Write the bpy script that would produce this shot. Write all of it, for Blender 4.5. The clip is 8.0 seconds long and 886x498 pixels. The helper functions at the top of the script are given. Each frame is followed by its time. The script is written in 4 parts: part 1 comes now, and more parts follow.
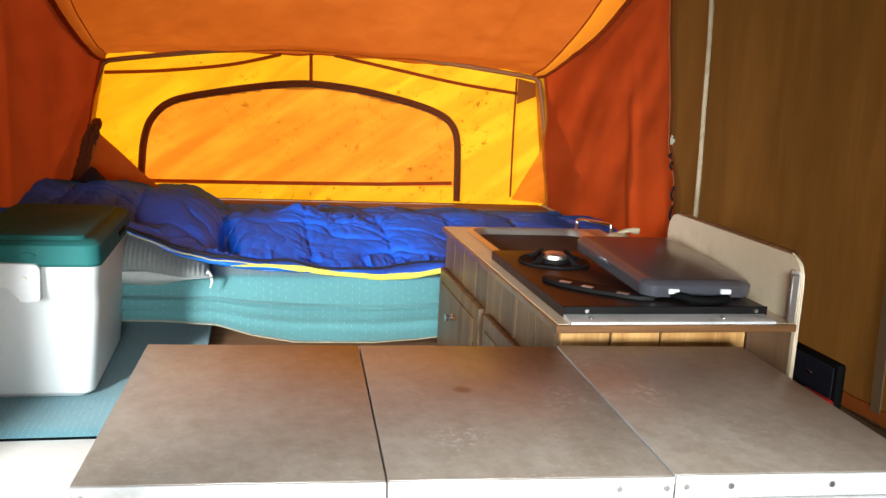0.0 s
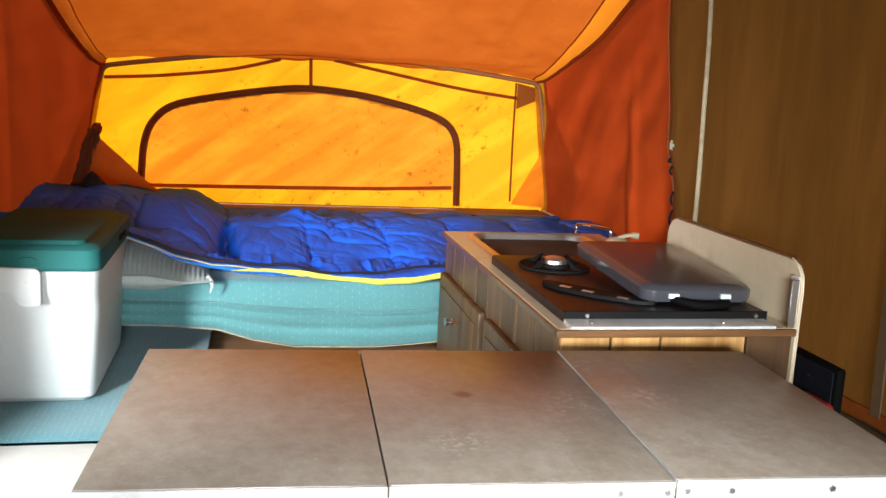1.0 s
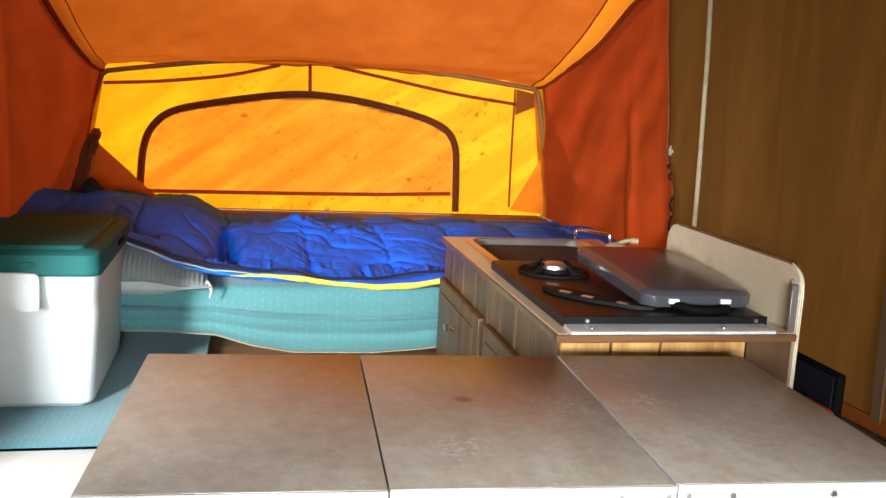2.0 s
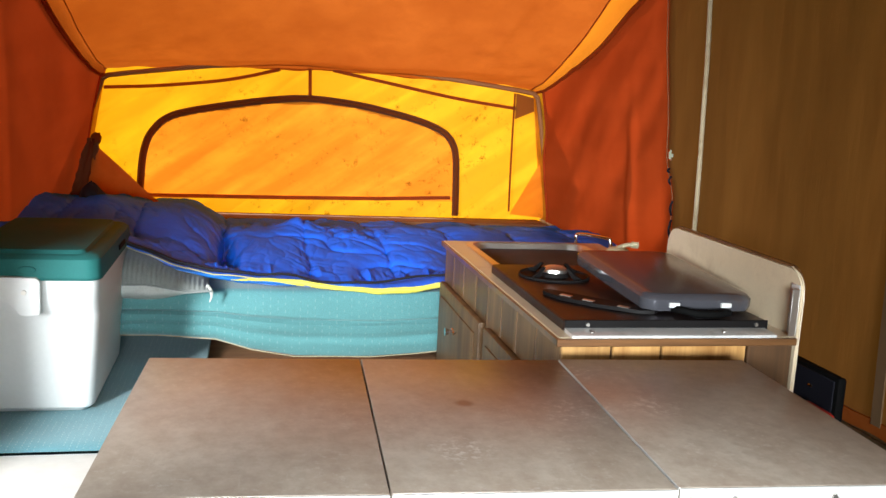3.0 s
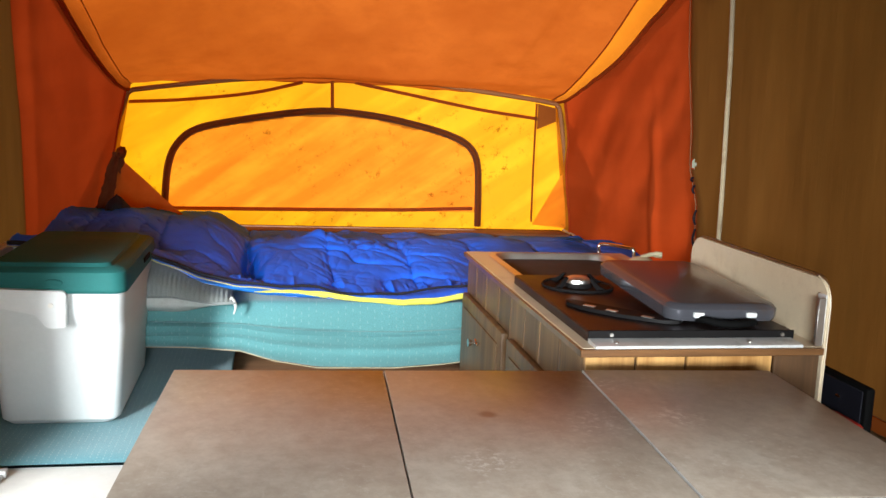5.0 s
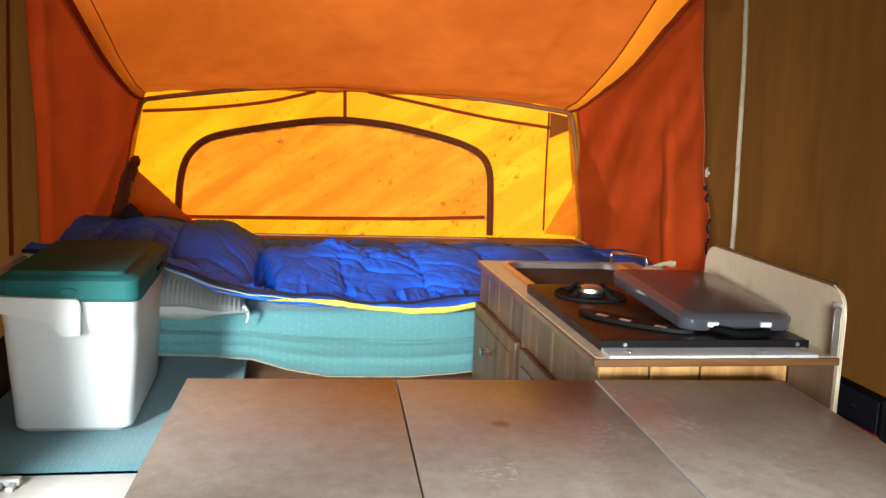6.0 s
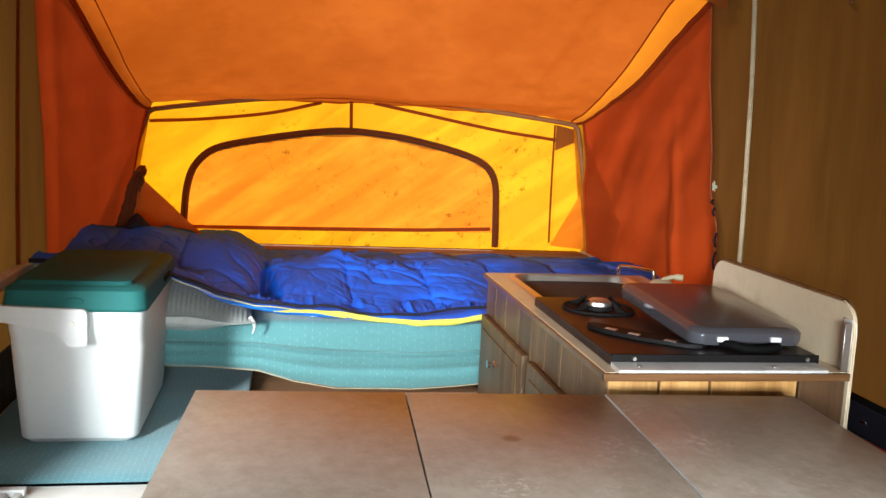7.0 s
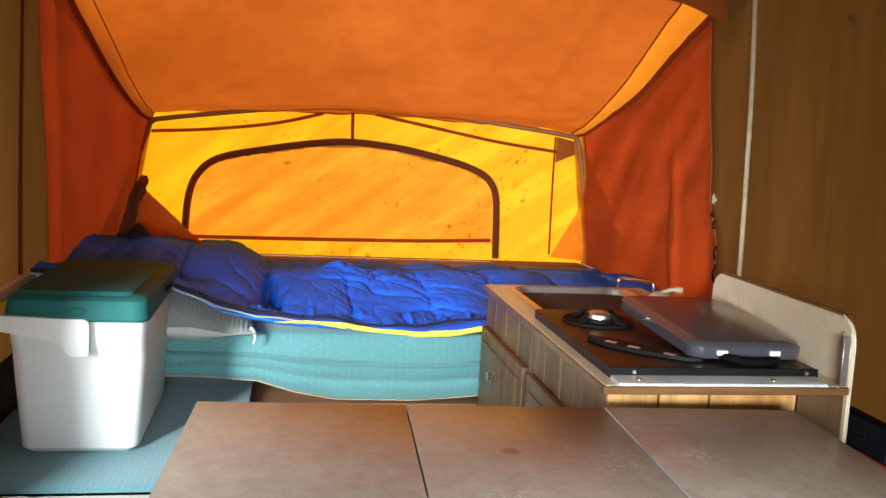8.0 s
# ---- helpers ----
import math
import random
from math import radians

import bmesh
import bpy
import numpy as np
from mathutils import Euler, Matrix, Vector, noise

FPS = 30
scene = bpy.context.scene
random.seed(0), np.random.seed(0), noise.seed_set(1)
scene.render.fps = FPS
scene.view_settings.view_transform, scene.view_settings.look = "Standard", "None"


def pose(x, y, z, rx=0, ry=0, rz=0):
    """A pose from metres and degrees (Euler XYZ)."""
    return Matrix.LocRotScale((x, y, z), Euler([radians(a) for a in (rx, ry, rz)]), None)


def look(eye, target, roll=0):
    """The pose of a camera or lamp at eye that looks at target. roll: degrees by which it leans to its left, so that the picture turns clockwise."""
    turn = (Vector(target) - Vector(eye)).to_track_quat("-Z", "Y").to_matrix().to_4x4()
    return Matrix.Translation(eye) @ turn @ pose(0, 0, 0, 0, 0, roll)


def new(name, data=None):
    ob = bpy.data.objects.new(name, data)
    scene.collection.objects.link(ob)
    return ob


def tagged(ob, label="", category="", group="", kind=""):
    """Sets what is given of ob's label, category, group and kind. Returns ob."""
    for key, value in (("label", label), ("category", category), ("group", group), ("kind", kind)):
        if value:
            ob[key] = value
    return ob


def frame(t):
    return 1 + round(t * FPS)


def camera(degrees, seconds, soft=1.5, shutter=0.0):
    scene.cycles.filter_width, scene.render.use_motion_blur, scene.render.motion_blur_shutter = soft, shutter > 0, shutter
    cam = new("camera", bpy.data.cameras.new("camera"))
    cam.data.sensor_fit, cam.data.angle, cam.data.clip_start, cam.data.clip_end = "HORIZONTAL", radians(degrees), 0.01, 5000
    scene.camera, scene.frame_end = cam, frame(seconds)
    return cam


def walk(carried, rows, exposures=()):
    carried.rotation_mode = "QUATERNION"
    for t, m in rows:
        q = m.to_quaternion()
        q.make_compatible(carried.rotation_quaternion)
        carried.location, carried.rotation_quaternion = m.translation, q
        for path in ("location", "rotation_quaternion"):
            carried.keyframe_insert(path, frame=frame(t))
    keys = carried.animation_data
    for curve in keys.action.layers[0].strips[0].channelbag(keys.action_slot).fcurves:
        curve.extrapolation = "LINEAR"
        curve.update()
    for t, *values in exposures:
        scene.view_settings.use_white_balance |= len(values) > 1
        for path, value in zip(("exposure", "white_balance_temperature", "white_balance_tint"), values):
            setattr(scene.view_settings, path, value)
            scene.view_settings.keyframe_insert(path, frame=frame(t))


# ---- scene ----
cam = camera(51.37, 8.0)
CAM_Z = 1.17


def eye(t, dx, dy, dz, yaw, pitch, lean):
    a, b = radians(yaw), radians(pitch)
    e = Vector((dx, dy, CAM_Z + dz))
    return t, look(e, e + Vector((-math.sin(a) * math.cos(b), math.cos(a) * math.cos(b), math.sin(b))), lean)


walk(cam, [
    eye(0, -0.0000, 0.0000, -0.0000, -11.829, -10.711, 2.987),
    eye(0.5, -0.0019, -0.0006, -0.0004, -11.866, -10.547, 3.039),
    eye(1, -0.0033, -0.0017, 0.0008, -11.883, -10.430, 3.021),
    eye(1.5, -0.0041, -0.0004, -0.0021, -11.923, -10.215, 3.042),
    eye(3, -0.0084, -0.0015, -0.0022, -11.988, -9.771, 3.036),
    eye(3.5, -0.0076, -0.0022, -0.0013, -11.782, -9.649, 2.957),
    eye(4, -0.0070, -0.0004, -0.0026, -11.413, -9.498, 2.807),
    eye(4.5, -0.0075, -0.0020, -0.0020, -10.979, -9.351, 2.605),
    eye(6, -0.0096, 0.0004, -0.0021, -9.767, -8.650, 2.381),
    eye(6.5, -0.0158, -0.0001, -0.0003, -9.556, -8.340, 2.501),
    eye(7, -0.0219, 0.0067, 0.0001, -9.597, -7.986, 2.738),
    eye(7.5, -0.0238, 0.0122, -0.0009, -9.618, -7.555, 3.040),
    eye(8, -0.0251, -0.0006, 0.0063, -9.565, -7.379, 3.000),
], exposures=[(0.0, 0.35), (8.0, 0.35)])

# ---- daylight ----
SUN_EL, SUN_AZ = radians(38), radians(5)
world = bpy.data.worlds.new("sky")
scene.world = world
world.use_nodes = True
wn = world.node_tree
sky = wn.nodes.new("ShaderNodeTexSky")
sky.sky_type, sky.sun_disc, sky.sun_elevation, sky.sun_rotation = "NISHITA", False, SUN_EL, SUN_AZ
wn.links.new(sky.outputs[0], wn.nodes["Background"].inputs[0])
wn.nodes["Background"].inputs[1].default_value = 0.10
sun = new("sun", bpy.data.lights.new("sun", "SUN"))
sun.data.energy, sun.data.angle, sun.data.color = 5.0, radians(0.6), (1.0, 0.94, 0.84)
sun.matrix_world = look((9 * math.sin(SUN_AZ), 9 * math.cos(SUN_AZ), 9 * math.tan(SUN_EL)), (0, 0, 0))
# area lamps added as sky light at unseen, assumed side and rear openings
SIDE_GAP_Y0, SIDE_GAP_Y1, SIDE_GAP_Z1 = 0.52, 1.40, 1.55


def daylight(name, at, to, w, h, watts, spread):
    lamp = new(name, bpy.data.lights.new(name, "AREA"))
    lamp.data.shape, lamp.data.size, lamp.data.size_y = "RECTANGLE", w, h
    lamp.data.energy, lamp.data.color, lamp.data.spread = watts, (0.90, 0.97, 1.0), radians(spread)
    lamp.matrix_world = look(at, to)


# positions and spreads set to steer where light and shadows fall
daylight("side_area_lamp", (-1.22, 0.28, 1.17), (-0.15, 2.6, 0.50), 0.26, 0.42, 17, 66)
REAR_GAP = (-0.45, 0.35, 0.78, 1.33)
daylight("rear_area_lamp", (-0.05, -1.31, 1.06), (0.46, 1.5, 0.74), 0.76, 0.5, 10, 40)


# ---- materials ----
def nodes_of(name):
    m = bpy.data.materials.new(name)
    m.use_nodes = True
    n = m.node_tree.nodes
    return m, n, m.node_tree.links, n["Principled BSDF"], n["Material Output"]


def noise_tex(n, ln, scale, detail=4.0, stretch=(1, 1, 1), rough=0.55, turn=0.0):
    tc = n.new("ShaderNodeTexCoord")
    mp = n.new("ShaderNodeMapping")
    mp.inputs["Scale"].default_value = stretch
    tilt = n.new("ShaderNodeMapping")
    tilt.inputs["Rotation"].default_value = (0, radians(turn), 0)
    t = n.new("ShaderNodeTexNoise")
    t.inputs["Scale"].default_value, t.inputs["Detail"].default_value, t.inputs["Roughness"].default_value = scale, detail, rough
    ln.new(tc.outputs["Object"], tilt.inputs[0])
    ln.new(tilt.outputs[0], mp.inputs[0])
    ln.new(mp.outputs[0], t.inputs[0])
    return t


def ramp(n, ln, src, lo, hi, c0=(0, 0, 0, 1), c1=(1, 1, 1, 1)):
    r = n.new("ShaderNodeValToRGB")
    r.color_ramp.elements[0].position, r.color_ramp.elements[1].position = lo, hi
    r.color_ramp.elements[0].color, r.color_ramp.elements[1].color = c0, c1
    ln.new(src, r.inputs[0])
    return r.outputs[0]


def blend(n, ln, fac, a, b, mode="MIX"):
    x = n.new("ShaderNodeMix")
    x.data_type, x.blend_type = "RGBA", mode
    for sock, v in ((x.inputs[0], fac), (x.inputs[6], a), (x.inputs[7], b)):
        if isinstance(v, bpy.types.NodeSocket):
            ln.new(v, sock)
        else:
            sock.default_value = v if isinstance(v, float) else (*v[:3], 1)
    return x.outputs[2]


def scaled(c, k):
    return tuple(min(1, v * k) for v in c)


def bumped(n, ln, heights, target):
    """heights: (socket, strength, distance)"""
    prev = None
    for s, k, d in heights:
        b = n.new("ShaderNodeBump")
        b.inputs["Strength"].default_value, b.inputs["Distance"].default_value = k, d
        ln.new(s, b.inputs["Height"])
        if prev:
            ln.new(prev, b.inputs["Normal"])
        prev = b.outputs[0]
    for t in target:
        ln.new(prev, t)


def plain(name, col, rough, metal=0.0, vary=0.18, grain=60, stain=5, bump=0.1, coat=0.0, stretch=(1, 1, 1), dirt=None, sheen=0.0):
    m, n, ln, p, out = nodes_of(name)
    big, fine = noise_tex(n, ln, stain, 5), noise_tex(n, ln, grain, 3, stretch)
    c = blend(n, ln, ramp(n, ln, big.outputs[0], 0.3, 0.7), scaled(col, 1 - vary), scaled(col, 1 + vary * 0.6))
    c = blend(n, ln, ramp(n, ln, fine.outputs[0], 0.35, 0.65), c, blend(n, ln, min(0.25, vary), c, scaled(col, 0.55)))
    if dirt:
        d = noise_tex(n, ln, stain * 2.3, 8, rough=0.7)
        c = blend(n, ln, ramp(n, ln, d.outputs[0], 0.52, 0.72), c, dirt)
    ln.new(c, p.inputs["Base Color"])
    ln.new(ramp(n, ln, big.outputs[0], 0.2, 0.8, (rough * 0.8,) * 3 + (1,), (min(1, rough * 1.25),) * 3 + (1,)), p.inputs["Roughness"])
    p.inputs["Metallic"].default_value, p.inputs["Coat Weight"].default_value, p.inputs["Sheen Weight"].default_value = metal, coat, sheen
    bumped(n, ln, [(fine.outputs[0], bump, 0.002), (big.outputs[0], bump * 0.5, 0.006)], [p.inputs["Normal"]])
    return m


def canvas(name, col, through_col, share=0.5, stain_col=(0.25, 0.12, 0.05), stain=0.35, spots=False, streak=(1, 1, 1), fold_shade=0.0):
    """Tent cloth: part of the light is thrown back, part comes through it."""
    m, n, ln, p, out = nodes_of(name)
    n.remove(p)
    big, mid, fine = noise_tex(n, ln, 2.2, 6, streak), noise_tex(n, ln, 9, 6, streak, 0.65), noise_tex(n, ln, 420, 2)
    f = ramp(n, ln, big.outputs[0], 0.38, 0.75)
    g = ramp(n, ln, mid.outputs[0], 0.45, 0.8)
    dif = n.new("ShaderNodeBsdfDiffuse")
    tra = n.new("ShaderNodeBsdfTranslucent")
    for sh, c0 in ((dif, col), (tra, through_col)):
        mul = tuple(a * (0.45 + b) for a, b in zip(c0, stain_col))
        c = blend(n, ln, f, c0, blend(n, ln, stain, c0, mul))
        c = blend(n, ln, g, c, blend(n, ln, stain * 0.8, c, mul))
        # slanted bands put the shading of the cloth's folds into its colour
        if fold_shade:
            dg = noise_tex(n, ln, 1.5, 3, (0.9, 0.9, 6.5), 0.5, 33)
            c = blend(n, ln, ramp(n, ln, dg.outputs[0], 0.42, 0.60), blend(n, ln, fold_shade, c, mul), c)
        if spots:
            sp = noise_tex(n, ln, 26, 5, rough=0.75)
            where = noise_tex(n, ln, 3.1, 3)
            k = n.new("ShaderNodeMath")
            k.operation = "MULTIPLY"
            ln.new(ramp(n, ln, sp.outputs[0], 0.57, 0.68), k.inputs[0])
            ln.new(ramp(n, ln, where.outputs[0], 0.44, 0.60), k.inputs[1])
            c = blend(n, ln, k.outputs[0], c, scaled(mul, 0.45))
        ln.new(c, sh.inputs[0])
    mix = n.new("ShaderNodeMixShader")
    mix.inputs[0].default_value = share
    ln.new(dif.outputs[0], mix.inputs[1])
    ln.new(tra.outputs[0], mix.inputs[2])
    ln.new(mix.outputs[0], out.inputs[0])
    bumped(n, ln, [(fine.outputs[0], 0.25, 0.001), (mid.outputs[0], 0.25, 0.006)], [dif.inputs["Normal"], tra.inputs["Normal"]])
    return m


def wood(name, dark, light, rough=0.4, scale=1.0, axis=2, coat=0.2):
    m, n, ln, p, out = nodes_of(name)
    st = [26 * scale] * 3
    st[axis] = 1.6 * scale
    grain, big = noise_tex(n, ln, 1.0, 8, tuple(st), 0.7), noise_tex(n, ln, 3.0, 3)
    oi = n.new("ShaderNodeObjectInfo")
    c = blend(n, ln, ramp(n, ln, grain.outputs[0], 0.34, 0.68), dark, light)
    c = blend(n, ln, ramp(n, ln, big.outputs[0], 0.3, 0.8), c, blend(n, ln, 0.5, c, dark))
    hs = n.new("ShaderNodeHueSaturation")
    mr = n.new("ShaderNodeMapRange")
    mr.inputs[3].default_value, mr.inputs[4].default_value = 0.72, 1.2
    ln.new(oi.outputs["Random"], mr.inputs[0])
    ln.new(mr.outputs[0], hs.inputs["Value"])
    ln.new(c, hs.inputs["Color"])
    ln.new(hs.outputs[0], p.inputs["Base Color"])
    p.inputs["Roughness"].default_value, p.inputs["Coat Weight"].default_value = rough, coat
    bumped(n, ln, [(grain.outputs[0], 0.15, 0.002)], [p.inputs["Normal"]])
    return m


def upholstery(name, col, dash, px, pz, axes=(0, 2), show=0.12):
    """Woven fabric with rows of small pale stitches, px apart along the first axis, pz along the second."""
    m, n, ln, p, out = nodes_of(name)
    tc = n.new("ShaderNodeTexCoord")
    sep = n.new("ShaderNodeSeparateXYZ")
    ln.new(tc.outputs["Object"], sep.inputs[0])

    def op(kind, a, b):
        k = n.new("ShaderNodeMath")
        k.operation = kind
        for i, v in enumerate((a, b)):
            if isinstance(v, bpy.types.NodeSocket):
                ln.new(v, k.inputs[i])
            else:
                k.inputs[i].default_value = v
        return k.outputs[0]
    u, v = sep.outputs[axes[0]], sep.outputs[axes[1]]
    col_i = op("FLOOR", op("DIVIDE", u, px), 0.0)
    fu = op("FRACT", op("DIVIDE", u, px), 0.0)
    fv = op("FRACT", op("ADD", op("DIVIDE", v, pz), op("MULTIPLY", col_i, 0.37)), 0.0)
    stitch = op("MULTIPLY", op("LESS_THAN", fu, 0.14), op("LESS_THAN", fv, 0.42))
    big, fine, rub = noise_tex(n, ln, 4, 4), noise_tex(n, ln, 500, 2), noise_tex(n, ln, 40, 3)
    stitch = op("MULTIPLY", stitch, op("GREATER_THAN", rub.outputs[0], 0.46))
    c = blend(n, ln, ramp(n, ln, big.outputs[0], 0.3, 0.7), scaled(col, 0.85), scaled(col, 1.12))
    c = blend(n, ln, ramp(n, ln, fine.outputs[0], 0.3, 0.7), scaled(col, 0.7), c)
    ln.new(blend(n, ln, op("MULTIPLY", stitch, show), c, dash), p.inputs["Base Color"])
    p.inputs["Roughness"].default_value, p.inputs["Sheen Weight"].default_value = 0.85, 0.25
    bumped(n, ln, [(fine.outputs[0], 0.3, 0.001), (stitch, 0.4, 0.001)], [p.inputs["Normal"]])
    return m


YELLOW = canvas("yellow_canvas", (0.8, 0.40, 0.05), (1.0, 0.46, 0.007), 0.64, stain=0.4, spots=True, fold_shade=0.6)
FLAP = canvas("double_yellow_canvas", (0.7, 0.28, 0.04), (1.0, 0.335, 0.018), 0.61, stain=0.75, spots=True, streak=(0.8, 1, 1.6), fold_shade=0.8)
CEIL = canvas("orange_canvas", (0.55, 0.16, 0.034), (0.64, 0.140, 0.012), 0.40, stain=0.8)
RED = canvas("red_canvas", (0.52, 0.088, 0.022), (0.68, 0.076, 0.012), 0.57, stain=0.28, fold_shade=0.3)
BROWN = canvas("brown_canvas", (0.19, 0.079, 0.022), (0.37, 0.145, 0.026), 0.43, stain=0.4, streak=(2.5, 2.5, 0.4))
# brighter than the left strip's cloth: sun on that side put into the colour
LIT_STRIP = canvas("lit_strip_canvas", (0.6, 0.22, 0.035), (0.90, 0.265, 0.012), 0.52, stain=0.4)
TAPE = canvas("brown_binding_tape", (0.12, 0.05, 0.018), (0.8, 0.34, 0.09), 0.55, stain=0.3)
TAN_TAPE = plain("tan_binding_tape", (0.17, 0.095, 0.04), 0.85, grain=300)
CREAM_TAPE = plain("cream_binding_tape", (0.48, 0.39, 0.25), 0.8, grain=300, dirt=(0.3, 0.2, 0.1))
POLE = plain("brown_painted_tube", (0.26, 0.10, 0.028), 0.7, grain=200)
CURTAIN = canvas("brown_curtain_cloth", (0.24, 0.085, 0.04), (0.20, 0.05, 0.02), 0.4, stain=0.5)
MOSQ = canvas("brown_zip_tape", (0.09, 0.05, 0.028), (0.6, 0.3, 0.13), 0.5, stain=0.3)
TEAL = upholstery("teal_fabric", (0.105, 0.3, 0.31), (0.5, 0.6, 0.56), 0.021, 0.02, show=0.15)
TEAL_SEAT = upholstery("teal_dotted_fabric", (0.068, 0.26, 0.31), (0.45, 0.58, 0.58), 0.014, 0.014, (0, 1), 0.3)
def nylon(name, col):
    """Thin woven shell cloth: mostly dull, with a faint even gloss and fine crinkles."""
    m, n, ln, p, out = nodes_of(name)
    n.remove(p)
    big, fine = noise_tex(n, ln, 7, 4), noise_tex(n, ln, 300, 2)
    crinkle = noise_tex(n, ln, 16.0, 3.0, (1, 0.6, 1))
    crinkle.noise_type = "RIDGED_MULTIFRACTAL"
    c = blend(n, ln, ramp(n, ln, big.outputs[0], 0.3, 0.7), scaled(col, 0.82), scaled(col, 1.1))
    dif, glo, mix = n.new("ShaderNodeBsdfDiffuse"), n.new("ShaderNodeBsdfGlossy"), n.new("ShaderNodeMixShader")
    ln.new(c, dif.inputs[0])
    glo.inputs[0].default_value, glo.inputs["Roughness"].default_value = (0.75, 0.85, 1.0, 1), 0.34
    mix.inputs[0].default_value = 0.08
    ln.new(dif.outputs[0], mix.inputs[1])
    ln.new(glo.outputs[0], mix.inputs[2])
    ln.new(mix.outputs[0], out.inputs[0])
    bumped(n, ln, [(crinkle.outputs[0], 0.6, 0.004), (fine.outputs[0], 0.1, 0.001)], [dif.inputs["Normal"], glo.inputs["Normal"]])
    return m


NYLON = nylon("blue_nylon", (0.002, 0.132, 0.82))
NYLON_EDGE = plain("light_blue_nylon", (0.005, 0.13, 0.5), 0.5, grain=300)
BLACK_ZIP = plain("black_zip", (0.012, 0.012, 0.018), 0.6, grain=300)
BLACK_ZIP.node_tree.nodes["Principled BSDF"].inputs["Specular IOR Level"].default_value = 0.15
LIME = plain("yellow_lining", (0.78, 0.72, 0.09), 0.6, grain=200, vary=0.12)
PALE_CORD = plain("pale_yellow_cord", (0.45, 0.43, 0.2), 0.7, grain=200)
PILLOW = upholstery("grey_striped_ticking", (0.22, 0.24, 0.23), (0.5, 0.5, 0.46), 0.012, 0.02, (0, 1))
PILLOW_EDGE = plain("pale_grey_cotton", (0.55, 0.56, 0.53), 0.9, grain=300, dirt=(0.35, 0.33, 0.3))
PANEL = wood("walnut_panel", (0.066, 0.031, 0.011), (0.24, 0.128, 0.05), 0.5, 1.0, 2, 0.05)
# end planks: honey tone partly the light there, dark tone partly the shade
PANEL_LIT = wood("lit_honey_panel", (0.3, 0.14, 0.04), (0.72, 0.42, 0.15), 0.38, 1.0, 2)
PANEL_SHADED = wood("shaded_walnut_panel", (0.042, 0.019, 0.007), (0.125, 0.058, 0.02), 0.5, 1.0, 2, 0.05)
EDGE_WOOD = wood("walnut_edging", (0.07, 0.03, 0.012), (0.22, 0.1, 0.035), 0.35, 1.0, 0)
PLY = wood("plywood", (0.11, 0.045, 0.018), (0.25, 0.12, 0.05), 0.8, 0.6, 0, 0.0)
GROOVE = plain("dark_groove", (0.03, 0.015, 0.007), 0.8)
LAMINATE = plain("almond_laminate", (0.68, 0.56, 0.39), 0.3, vary=0.08, grain=200, bump=0.03, dirt=(0.54, 0.42, 0.28))
ALU = plain("oxidised_aluminium", (0.72, 0.72, 0.70), 0.34, 0.3, vary=0.2, grain=40, bump=0.06, stretch=(1, 12, 12), dirt=(0.42, 0.4, 0.36))
STEEL = plain("stainless_steel", (0.74, 0.71, 0.66), 0.36, 1.0, vary=0.12, grain=80, bump=0.04, stretch=(1, 8, 1))
CHROME = plain("chrome", (0.75, 0.75, 0.76), 0.12, 1.0, vary=0.05, bump=0.01)
ENAMEL = plain("brown_enamel", (0.013, 0.008, 0.007), 0.36, vary=0.25, grain=30, bump=0.04, dirt=(0.034, 0.019, 0.014))
ENAMEL.node_tree.nodes["Principled BSDF"].inputs["Specular IOR Level"].default_value = 0.22
IRON = plain("black_iron", (0.008, 0.007, 0.007), 0.55, vary=0.3, grain=120)
IRON.node_tree.nodes["Principled BSDF"].inputs["Specular IOR Level"].default_value = 0.1
COVER = plain("grey_blue_painted_steel", (0.125, 0.125, 0.145), 0.20, 0.6, vary=0.12, grain=50, stain=3, bump=0.03, dirt=(0.15, 0.11, 0.09))
WHITE_PL = plain("white_plastic", (0.68, 0.69, 0.68), 0.42, vary=0.06, grain=90, bump=0.05)
TEAL_PL = plain("teal_plastic", (0.022, 0.125, 0.118), 0.55, vary=0.14, grain=220, bump=0.12)
TEAL_PL.node_tree.nodes["Principled BSDF"].inputs["Specular IOR Level"].default_value = 0.06
CREAM_PL = plain("cream_plastic", (0.7, 0.62, 0.4), 0.35, vary=0.08)
BLACK_PL = plain("black_plastic", (0.004, 0.004, 0.004), 0.75)
BLACK_PL.node_tree.nodes["Principled BSDF"].inputs["Specular IOR Level"].default_value = 0.06
RED_PL = plain("red_plastic", (0.42, 0.022, 0.016), 0.4)
OLIVE = plain("olive_fabric", (0.14, 0.12, 0.06), 0.9, grain=300)
WHITE_PAINT = plain("white_paint", (0.78, 0.76, 0.71), 0.5, vary=0.1, grain=60, stain=8, dirt=(0.72, 0.69, 0.63))
VINYL = plain("beige_vinyl_floor", (0.4, 0.32, 0.22), 0.5, dirt=(0.25, 0.2, 0.14))
GRASS = plain("grass", (0.09, 0.12, 0.035), 0.9, vary=0.4, grain=30, stain=0.5)


